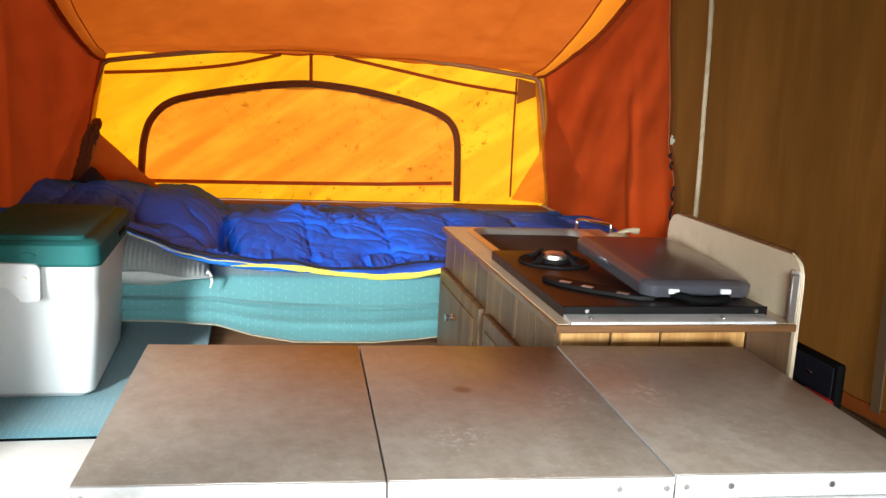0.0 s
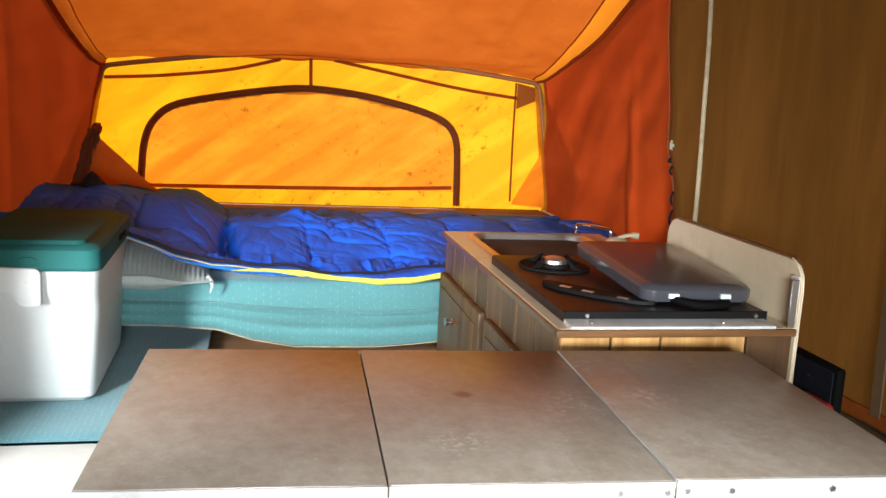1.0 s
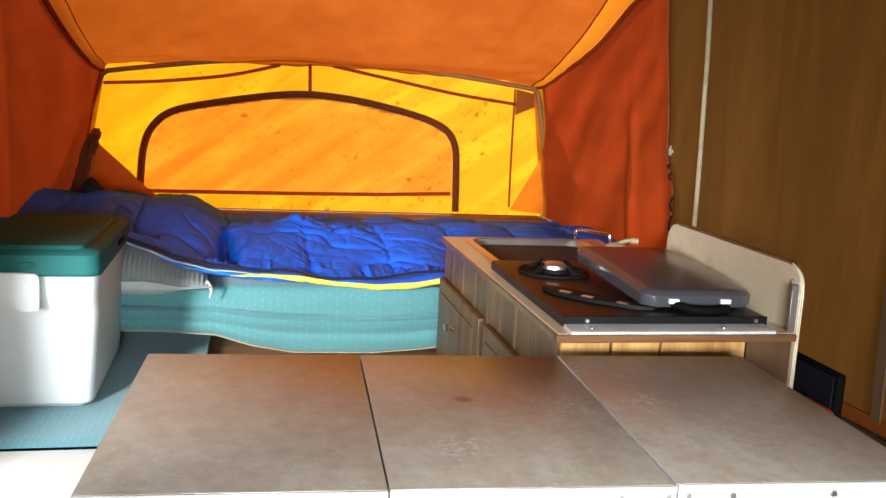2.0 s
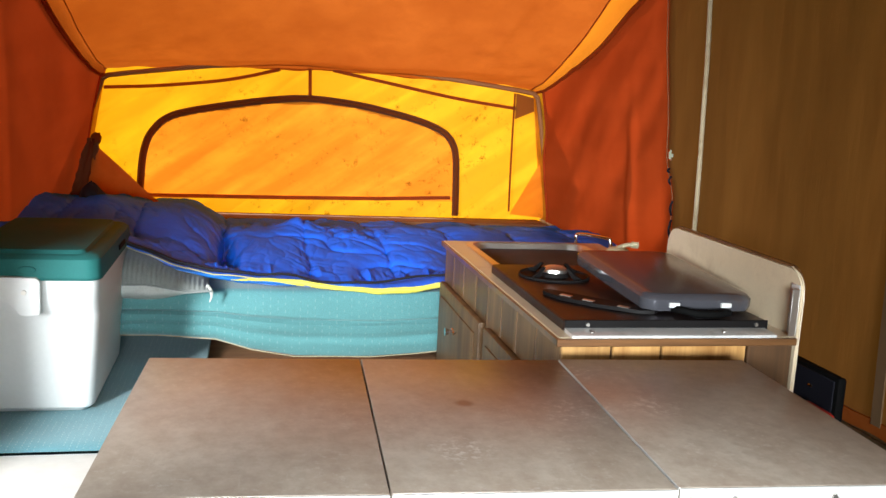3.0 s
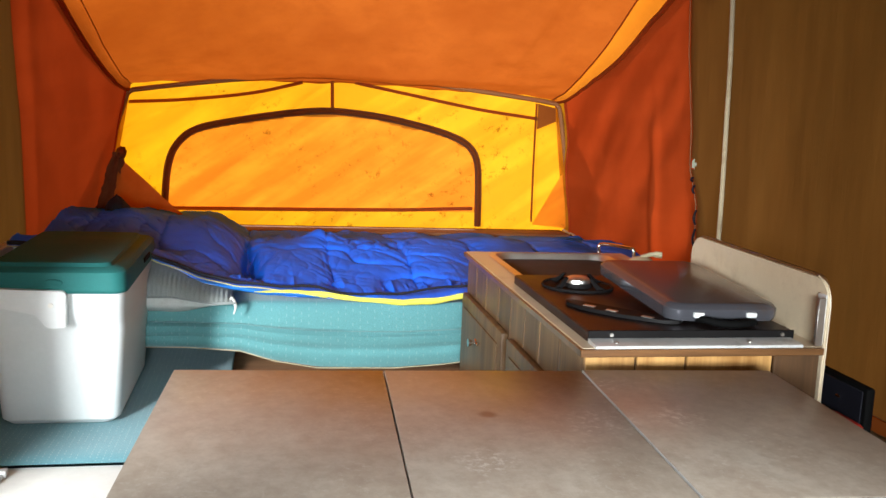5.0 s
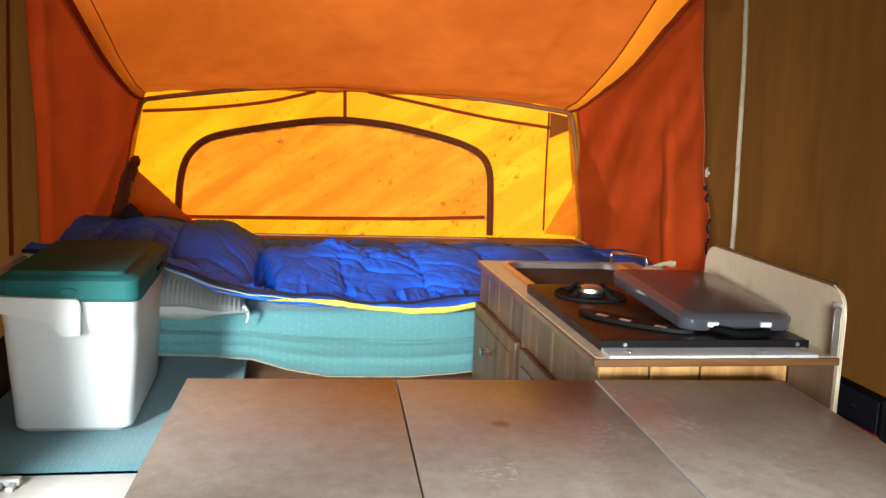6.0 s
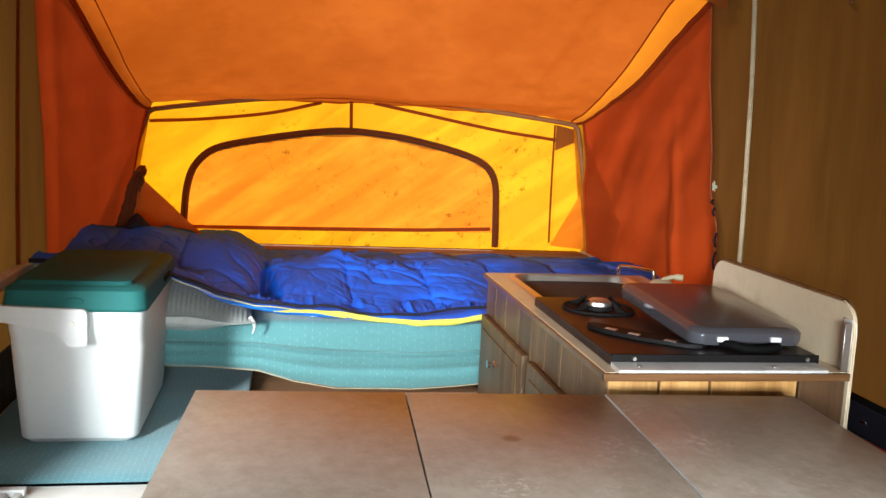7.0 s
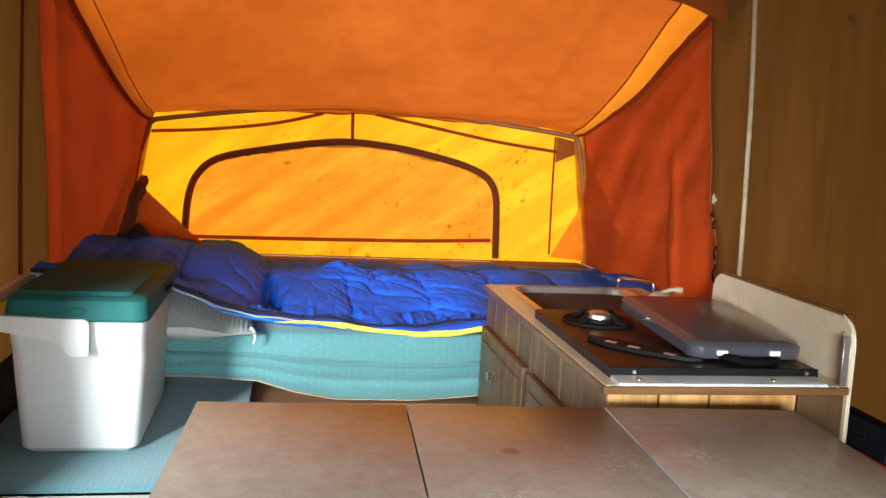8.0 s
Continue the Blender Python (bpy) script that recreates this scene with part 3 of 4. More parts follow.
def flap_fn(u, v):
    x0, x1 = -0.42, 0.812
    x = x0 + (x1 - x0) * u
    zt = interp(x, [(a, b) for a, b in arch[2:13]])
    zb = 0.712
    zt += 0.010
    loose = max(0.0, math.sin(math.pi * v) * math.sin(math.pi * u)) ** 0.5
    p = at_end(x, zb + (zt - zb) * v, 0.004 + 0.008 * loose)
    p.y += loose * (0.010 * fold(x * 1.2 - v * 0.5, 4, v * 0.5 - x * 0.6, 4) + 0.007 * fold(x * 0.5, 7, v * 0.55 - x * 0.9, 9) - 0.006 * crease(fold(x * 0.6, 9, v * 0.5 - x * 1.1, 5), 0.08))
    return p


part("flap", sheet(flap_fn, 90, 40), FLAP, win, "stained double canvas flap")
part("zip", ribbon(arch_s, 0.030, 0.006, (0, 1, 0)), MOSQ, win, "grey brown zip tape")
part("zip_teeth", tube([p + Vector((0, -0.007, 0)) for p in arch_s], 0.006, 6, up=(0, 1, 0)), TAPE, win)
part("hem", ribbon([at_end(-0.40, 0.707, 0.018), at_end(0.1, 0.712, 0.018), at_end(0.5, 0.718, 0.018), at_end(0.80, 0.730, 0.018)], 0.016, 0.004, (0, 1, 0)), TAPE, win, "brown bound hem")

bow = thing("tent_bow", at_end(0.28, 0.65), "brown tubular tent bow holding up the end wall", "tent frame")
part("left_leg", tube(smooth_line([at_end(-0.76, 0.52, 0.05), at_end(-0.685, 0.763, 0.05), at_end(-0.575, 1.10, 0.05), at_end(-0.553, 1.15, 0.05), at_end(-0.50, 1.165, 0.05), at_end(-0.3, 1.195, 0.05), at_end(0.0, 1.235, 0.05), at_end(0.21, 1.26, 0.05)], 8), 0.0105, 10), POLE, bow)
part("right_leg", tube(smooth_line([at_end(0.21, 1.26, 0.05), at_end(0.5, 1.24, 0.05), at_end(0.9, 1.20, 0.05), at_end(1.09, 1.178, 0.05), at_end(1.13, 1.165, 0.05), at_end(1.147, 1.12, 0.05), at_end(1.19, 0.88, 0.05), at_end(1.228, 0.649, 0.05), at_end(1.24, 0.55, 0.05)], 8), 0.0105, 10), POLE, bow)
single("trim_end_seam_left", ribbon(smooth_line([at_end(-0.56, 1.113, 0.02), at_end(-0.35, 1.13, 0.02), at_end(-0.1, 1.165, 0.02), at_end(0.095, 1.214, 0.02)]), 0.014, 0.005, (0, 1, 0)), TAPE, "brown bound seam across yellow canvas", "seam", "structure")
single("trim_end_seam_right", ribbon(smooth_line([at_end(0.30, 1.222, 0.02), at_end(0.5, 1.188, 0.02), at_end(0.8, 1.138, 0.02), at_end(1.06, 1.108, 0.02)]), 0.014, 0.005, (0, 1, 0)), TAPE, "brown bound seam across yellow canvas", "seam", "structure")
single("trim_end_seam_middle", ribbon([at_end(0.21, 1.235, 0.022), at_end(0.213, 1.108, 0.022)], 0.014, 0.005, (0, 1, 0)), TAPE, "short upright brown seam above the window", "seam", "structure")
single("trim_end_seam_side", ribbon(smooth_line([at_end(1.05, 1.17, 0.02), at_end(1.05, 0.95, 0.02), at_end(1.054, 0.68, 0.02)]), 0.008, 0.004, (0, 1, 0)), TAPE, "thin upright seam in yellow canvas", "seam", "structure")
def patch_fn(u, v):
    a, b = at_end(1.055, 1.17, 0.024), at_end(1.13, 1.155, 0.024)
    c, d = at_end(1.055, 1.065, 0.024), at_end(1.135, 1.10, 0.024)
    return a.lerp(b, u).lerp(c.lerp(d, u), v)
def gore_fn(u, v):
    a, b, c = at_end(1.058, 0.668, 0.022), at_end(1.215, 0.655, 0.022), at_end(1.185, 0.90, 0.022)
    return a.lerp(b, u).lerp(c, v)
single("trim_end_gore", sheet(gore_fn, 6, 8), YELLOW, "doubled orange canvas gore at the tent corner", "tent patch", "structure")
single("trim_corner_patch", sheet(patch_fn, 6, 6), BROWN, "brown reinforcing patch at the tent corner", "tent patch", "structure")

# zip edge, piping and tapes on the side walls
single("trim_corner_right", tube([(body_x(1, body_edge(1, z), z) - 0.004, body_edge(1, z), z) for z in (0.66 + 0.02 * i for i in range(49))], 0.0014, 8), TAN_TAPE, "frayed tan cord along the canvas corner", "cord", "structure")
lace = thing("corner_lacing", (XR - 0.01, YBR - 0.01, 0.75), "black lacing loops down the canvas corner", "lacing")
for z, h in ((0.925, 0.012), (0.84, 0.022), (0.775, 0.028), (0.955, 0.006)):
    part("loop", tube(smooth_line([(XR - 0.013, body_edge(1, z) - 0.006, z - h), (XR - 0.022, body_edge(1, z) - 0.012, z), (XR - 0.013, body_edge(1, z) - 0.006, z + h)], 5), 0.0035, 8), BLACK_ZIP, lace)
single("trim_rim_right", tube([(1.29, 4.0, 0.605), (1.292, 3.5, 0.600), (1.292, 2.9, 0.595)], 0.007, 8), CREAM_TAPE, "pale piped rim along the bunk side", "piping", "structure")
single("trim_piping_right", tube(smooth_line([(1.285, 2.51, 0.55), (1.285, 2.505, 0.80), (1.283, 2.515, 1.1), (1.275, 2.52, 1.4), (1.262, 2.56, 1.9)]), 0.007, 8), CREAM_TAPE, "cream piping down the brown canvas wall", "piping", "structure")
single("trim_piping_left", tube(smooth_line([(XL + 0.012, 2.60, 0.5), (XL + 0.014, 2.605, 1.1), (XL + 0.03, 2.6, 1.9)]), 0.006, 8), TAPE, "dark seam down the canvas wall", "piping", "structure")
single("trim_tape_right", ribbon([(1.285, 1.62, 0.52), (1.28, 1.64, 1.2), (1.262, 1.66, 1.9)], 0.03, 0.004, (1, 0, 0)), TAN_TAPE, "brown tape down the canvas wall", "tape", "structure")

stud_x = body_x(1, 2.064, 1.491)
single("trim_stud", cyl((stud_x - 0.004, 2.064, 1.491), (stud_x + 0.002, 2.064, 1.491), 0.0055, 0.0075, 16), POLE, "dark brown snap stud on the canvas wall", "stud", "structure")

# ---- bunk ----
single("bunk_platform", box(XL + 0.01, XR - 0.005, 2.68, YE + 0.02, 0.315, 0.350, 0.003), PLY, "bare plywood bunk platform", "bed base")
single("end_ledge", box(-0.70, 1.27, 3.82, 3.975, 0.351, 0.612, 0.012), PLY, "brown board along the far edge of the bunk", "ledge")


def mat_bottom(x):
    return interp(x, [(-0.75, 0.452), (-0.25, 0.448), (-0.10, 0.436), (0.0, 0.405), (0.12, 0.384), (0.35, 0.381), (0.48, 0.39), (0.62, 0.405), (1.3, 0.42)])


def mattress_fn(u, v):
    x = -0.715 + (1.275 + 0.715) * u
    zb, zt = mat_bottom(x), 0.582
    h = zt - zb
    # section: under side, front, top
    if v < 0.15:
        t = 1 - v / 0.15
        floor = 0.352 if x > -0.115 else 0.383
        y, z = 2.615 + 0.385 * t, zb - (zb - floor) * step(0.25, 0.8, t)
    elif v < 0.55:
        t = (v - 0.15) / 0.4
        bulge = 0.035 * math.sin(math.pi * t) ** 0.6
        for c, k, w in ((0.30, 0.007, 0.05), (0.57, 0.015, 0.028)):
            bulge -= k * math.exp(-((t - c + 0.03 * fold(x, 0, c, 2.5)) / w) ** 2)
        bulge += 0.007 * fold(x * 1.2, t * 1.3, 2, 3.5)
        y, z = 2.615 - bulge, zb + h * t
    else:
        t = (v - 0.55) / 0.45
        y, z = 2.615 + (3.80 - 2.615) * t, zt + 0.015 * t
    return Vector((x, y, z))


mat_ob = thing("mattress", (0.28, 3.2, 0.373), "thick teal mattress with pale stitching, sagging over the bunk edge", "mattress")
part("cover", sheet(mattress_fn, 110, 90), TEAL, mat_ob)
mattress_edge = [(x, 2.607, mat_bottom(x) + 0.001) for x in (-0.7 + 0.02 * i for i in range(95))]
part("piping", tube(mattress_edge, 0.0015, 6), CREAM_TAPE, mat_ob, "thin pale piping")


# pillow below the sleeping bag
def pillow_fn(u, v):
    a, b = 2 * u - 1, 2 * v - 1
    k = max(0.0, (1 - abs(a) ** 3.2)) ** 0.5 * max(0.0, (1 - abs(b) ** 3.2)) ** 0.5
    return a, b, k


def pillow_side(sign):
    def fn(u, v):
        a, b, k = pillow_fn(u, v)
        pinch = 1 - 0.10 * (1 - abs(a)) * abs(b) ** 4
        x = -0.40 + 0.29 * a * (1 - 0.05 * (1 - b * b))
        y = 2.748 + 0.225 * b * pinch
        seam = 0.610 - 0.016 * step(0.2, 1.0, a) + 0.02 * step(0.3, 1.0, -a)
        rib = 0.0028 * math.sin(x * math.tau / 0.0125 + 1.5 * fold(x, y, 3, 14)) * math.exp(-((b + 0.90) / 0.16) ** 2)
        z = seam + (0.080 * k * (1 - 0.3 * step(0.1, 0.9, a)) + rib if sign > 0 else -0.066 * k * (1 - 0.55 * step(0.3, 1.0, a))) + 0.009 * fold(a, b, sign, 2.2) * k
        return Vector((x, y, z))
    return fn


pil = thing("pillow", (-0.4, 2.8, 0.585), "grey striped pillow with a pale underside, half under the sleeping bag", "pillow")
part("cover", sheet(pillow_side(1), 220, 60), PILLOW, pil)
part("underside", sheet(pillow_side(-1), 60, 60), PILLOW_EDGE, pil, "pale cotton underside")
part("corner_tuft", tube(smooth_line([(-0.122, 2.545, 0.604), (-0.112, 2.532, 0.594), (-0.110, 2.528, 0.580), (-0.115, 2.526, 0.564)], 4), lambda t: 0.0055 * (1 - 0.85 * t) + 0.001, 8), PILLOW_EDGE, pil, "frayed pale corner")
part("seam", tube([pillow_side(1)(i / 50, 0.0) + Vector((0, -0.002, 0)) for i in range(51)], 0.003, 6), PILLOW, pil)

# sleeping bag
HEM = [(-0.70, 0.742), (-0.52, 0.733), (-0.344, 0.712), (-0.263, 0.676), (-0.204, 0.645), (-0.113, 0.624), (-0.036, 0.612), (0.057, 0.604), (0.136, 0.601), (0.232, 0.595), (0.362, 0.586), (0.461, 0.591), (0.535, 0.606), (0.8, 0.612), (1.25, 0.607)]
ZIP = [(-0.70, 0.748), (-0.50, 0.742), (-0.337, 0.722), (-0.219, 0.674), (-0.113, 0.648), (0.01, 0.636), (0.07, 0.640), (0.119, 0.633), (0.18, 0.617), (0.231, 0.613), (0.344, 0.618), (0.458, 0.635), (0.541, 0.640), (0.8, 0.64), (1.25, 0.635)]
SEAMS = ((-0.60, 0.0), (-0.345, -0.03), (-0.08, -0.02), (0.165, 0.012), (0.42, 0.006), (0.66, 0.01), (0.91, 0.0), (1.15, 0.0))


def bag_top(x, y):
    t = y - 2.6
    base = 0.603 + 0.058 * step(0.0, 0.62, t) - 0.050 * step(0.62, 1.1, t)
    left = step(-0.05, -0.27, x)
    base += left * (0.070 - 0.012 * step(0.35, 0.75, t) * (1 - step(-0.3, -0.5, x)) + 0.012 * step(0.2, 0.5, t))
    base -= 0.042 * math.exp(-((x + 0.075 + 0.06 * (t - 0.2)) / 0.030) ** 2) * step(0.95, 0.3, t)
    base += 0.042 * math.exp(-((x - 0.16) / 0.055) ** 2 - ((y - 3.27) / 0.09) ** 2)
    base -= 0.014 * math.exp(-((x - 0.02) / 0.06) ** 2 - ((y - 3.2) / 0.12) ** 2)
    base -= 0.008 * step(1.0, 1.28, x)
    # quilted channels puff up between straight seams, which pull short puckers into the shell
    wx, wy = x + 0.06 * fold(x, y, 40, 3.2), y + 0.06 * fold(x, y, 44, 3.2)
    near = 9.0
    for sx, k in SEAMS:
        d = x - sx - k * (y - 2.6) + 0.010 * fold(0, y, sx, 6)
        near = min(near, abs(d))
        if abs(d) < 0.12:
            base -= 0.009 * math.exp(-(d / 0.009) ** 2) * (0.6 + 0.9 * fold(0, y, sx, 5))
            side = 1 if d > 0 else -1
            run = wy * 1.0 + side * abs(d) * (0.9 + 0.8 * fold(sx, y, side, 2))
            base -= 0.011 * math.exp(-abs(d) / 0.040) * crease(fold(sx * 7, run, side * 3, 13), 0.10)
    base += 0.011 * (min(near, 0.11) / 0.11) ** 0.8 - 0.008
    far = step(0.50, 0.75, x)
    live = (0.30 + 0.70 * step(-0.20, 0.25, fold(x, y, 12, 3.0))) * (1 - 0.7 * far)
    puff = 0.014 * fold(x, y, 20, 3.4)
    long_fold = -0.009 * crease(fold(wx * 1.2 + wy * 0.8, wy - wx * 0.5, 1, 4.6), 0.10)
    cross = -0.008 * crease(fold(wx * 1.3 - wy * 0.5, wy * 0.7 + wx * 0.9, 4, 8.5), 0.09) * live
    fine = -0.0035 * crease(fold(wx * 1.3 + wy * 0.4, wy * 0.8 - wx * 0.7, 6, 18), 0.12) * live
    return base + 0.012 + puff + (long_fold + cross + fine) * (1.5 - 0.75 * left - 0.8 * far) + 0.0015 * fold(x, y, 9, 30)


def bag_fn(u, v):
    x = -0.70 + (1.275 + 0.70) * u
    hem = interp(x, HEM) + 0.004 * fold(x, 0, 3, 9)
    front = 2.568 + 0.012 * fold(x, 0, 7, 4)
    if v < 0.14:
        t = v / 0.14
        top = max(bag_top(x, 2.63), hem + 0.018)
        z = hem + (top - hem) * math.sin(t * math.pi / 2)
        y = front + (2.63 - front) * (1 - math.cos(t * math.pi / 2)) + 0.004 * fold(x, z, 5, 16)
    else:
        t = (v - 0.14) / 0.86
        y = 2.63 + (3.80 - 2.63) * t
        hem2 = max(bag_top(x, 2.63), hem + 0.018)
        z = bag_top(x, y) + (hem2 - bag_top(x, 2.63)) * (1 - step(0.0, 0.15, t))
        z = z * (1 - step(0.95, 1.0, t)) + 0.60 * step(0.95, 1.0, t)
    return Vector((x, y, z))


bag = thing("sleeping_bag", (0.28, 3.2, 0.60), "crumpled bright blue quilted sleeping bag spread over the mattress", "sleeping bag")
part("shell", sheet(bag_fn, 560, 330), NYLON, bag)


def hem_line(table, x0, x1, dy, dz, f=0.0):
    n = int((x1 - x0) / 0.010)
    out = []
    for i in range(n + 1):
        x = x0 + (x1 - x0) * i / n
        out.append((x, 2.568 + 0.012 * fold(x, 0, 7, 4) + dy, interp(x, table) + 0.004 * fold(x, 0, 3, 9) + dz + f * fold(x, 5, 0, 11)))
    return out


def hem_strip(x0, x1, top, low, dy, bulge):
    """A loose cloth strip along the edge, between two height tables."""
    def fn(u, v):
        x = x0 + (x1 - x0) * u
        a, b = interp(x, top) + 0.002 * fold(x, 3, 0, 16), interp(x, low) + 0.003 * fold(x, 1, 0, 13)
        pinch = 0.0035 * crease(fold(x, v * 0.06, 2, 13), 0.12)
        return Vector((x, 2.568 + 0.012 * fold(x, 0, 7, 4) + dy - bulge * math.sin(math.pi * v) + pinch, a + (b - a) * v))
    return sheet(fn, int((x1 - x0) / 0.006), 8)


BAND = [(-0.24, 0.658), (-0.113, 0.638), (-0.036, 0.628), (0.057, 0.622), (0.136, 0.612), (0.20, 0.602)]
YEL_TOP = [(-0.06, 0.6225), (0.0, 0.626), (0.06, 0.625), (0.13, 0.622), (0.232, 0.606), (0.362, 0.600), (0.461, 0.606), (0.541, 0.620), (1.25, 0.622)]
YEL_LOW = [(-0.06, 0.6205), (0.0, 0.617), (0.06, 0.613), (0.13, 0.604), (0.232, 0.593), (0.362, 0.583), (0.461, 0.588), (0.541, 0.604), (1.25, 0.604)]
part("edge_band", hem_strip(-0.24, 0.20, BAND, HEM, -0.004, 0.008), NYLON_EDGE, bag, "lighter blue edge band")
part("zip", tube(hem_line(ZIP, -0.70, 1.25, -0.008, 0.0, 0.004), lambda t: 0.0036 + 0.0024 * step(0.4, 0.2, t), 8), BLACK_ZIP, bag, "black zip")
part("cord", tube(hem_line(ZIP, -0.70, 0.02, -0.014, -0.010, 0.006), 0.0019, 6), PALE_CORD, bag, "pale yellow cord")
part("lining", hem_strip(-0.06, 1.25, YEL_TOP, YEL_LOW, -0.010, 0.006), LIME, bag, "yellow inner lining showing along the edge")

# curtain gathered at the corner of the bunk
cur = thing("bunk_curtain", (-0.62, 3.72, 0.70), "brown curtain gathered at the bunk corner, orange side showing", "curtain")


def roll_fn(u, v):
    t = v
    cx, cy = -0.680 + 0.092 * t + 0.008 * math.sin(t * 5), 3.72 - 0.02 * t
    a = u * math.tau
    r = 0.044 - 0.026 * t + (0.012 - 0.006 * t) * math.sin(5 * a + 2.5 * t) + 0.010 * fold(math.cos(a) * 1.4, math.sin(a) * 1.4, t * 6, 2.2)
    return Vector((cx + r * math.cos(u * 6.2832), cy + r * math.sin(u * 6.2832), 0.62 + 0.30 * t))


part("gathered_cloth", sheet(roll_fn, 60, 40, wrap=True), CURTAIN, cur, "dark brown gathered cloth")
knot = bmesh.new()
bmesh.ops.create_icosphere(knot, subdivisions=3, radius=1)
for v in knot.verts:
    v.co = Vector((-0.588 + 0.021 * v.co.x, 3.70 + 0.022 * v.co.y, 0.918 + 0.024 * v.co.z)) * 1.0 + Vector((0.006, 0.006, 0.006)) * fold(v.co.x, v.co.y, v.co.z, 1.8)
part("tie", knot, TAPE, cur, "dark bunched tie")


def drape_fn(u, v):
    a, b, c = Vector((-0.590, 3.70, 0.895)), Vector((-0.345, 3.66, 0.678)), Vector((-0.640, 3.66, 0.66))
    top = a.lerp(b, u)
    low = c.lerp(b, u)
    p = top.lerp(low, v)
    p.y += 0.02 * fold(p.x * 2, 0, p.z * 2, 4)
    return p


part("drape", sheet(drape_fn, 30, 20), CEIL, cur, "plain orange side of the curtain")


def cap_fn(u, v):
    a = u * math.tau
    r = 0.045 * (1 - v ** 3) * (1 + 0.25 * fold(math.cos(a), math.sin(a), v, 2))
    return Vector((-0.545 + r * math.cos(a) * 0.9, 3.33 + r * math.sin(a), 0.735 + 0.06 * v * (1 + 0.2 * fold(a, v, 1, 1))))


single("black_cloth", sheet(cap_fn, 24, 12, wrap=True), BLACK_ZIP, "small crumpled black cloth on the sleeping bag", "cloth")

# ---- left bench ----
bench = thing("bench", (-0.43, 2.0, 0.0), "white painted seat box with a removable cushion", "bench")
part("box", box(XL + 0.005, -0.19, 0.98, 2.555, 0.0, 0.348, 0.004), WHITE_PAINT, bench)
part("lid", box(XL + 0.005, -0.17, 0.97, 2.555, 0.349, 0.3675, 0.004), WHITE_PAINT, bench)


def cushion():
    rings = []
    n = 40
    for i in range(n + 1):
        t = i / n
        y = 1.952 + (2.96 - 1.952) * t
        inset = 0.012 * (1 - min(1.0, min(t, 1 - t) / 0.04)) ** 2
        ring = rounded(XL + 0.02 + inset, -0.122 - inset, 0.3685 + inset * 0.3, 0.380 - inset * 0.3, 0.005, 4)
        rings.append([Vector((x, y, z + (0.004 * fold(x * 2, y * 2, 0, 2.5) if z > 0.37 else 0))) for x, z in ring])
    return loft(rings)


single("seat_cushion", cushion(), TEAL_SEAT, "flat teal seat cushion with pale dotted weave on the bench", "seat cushion")


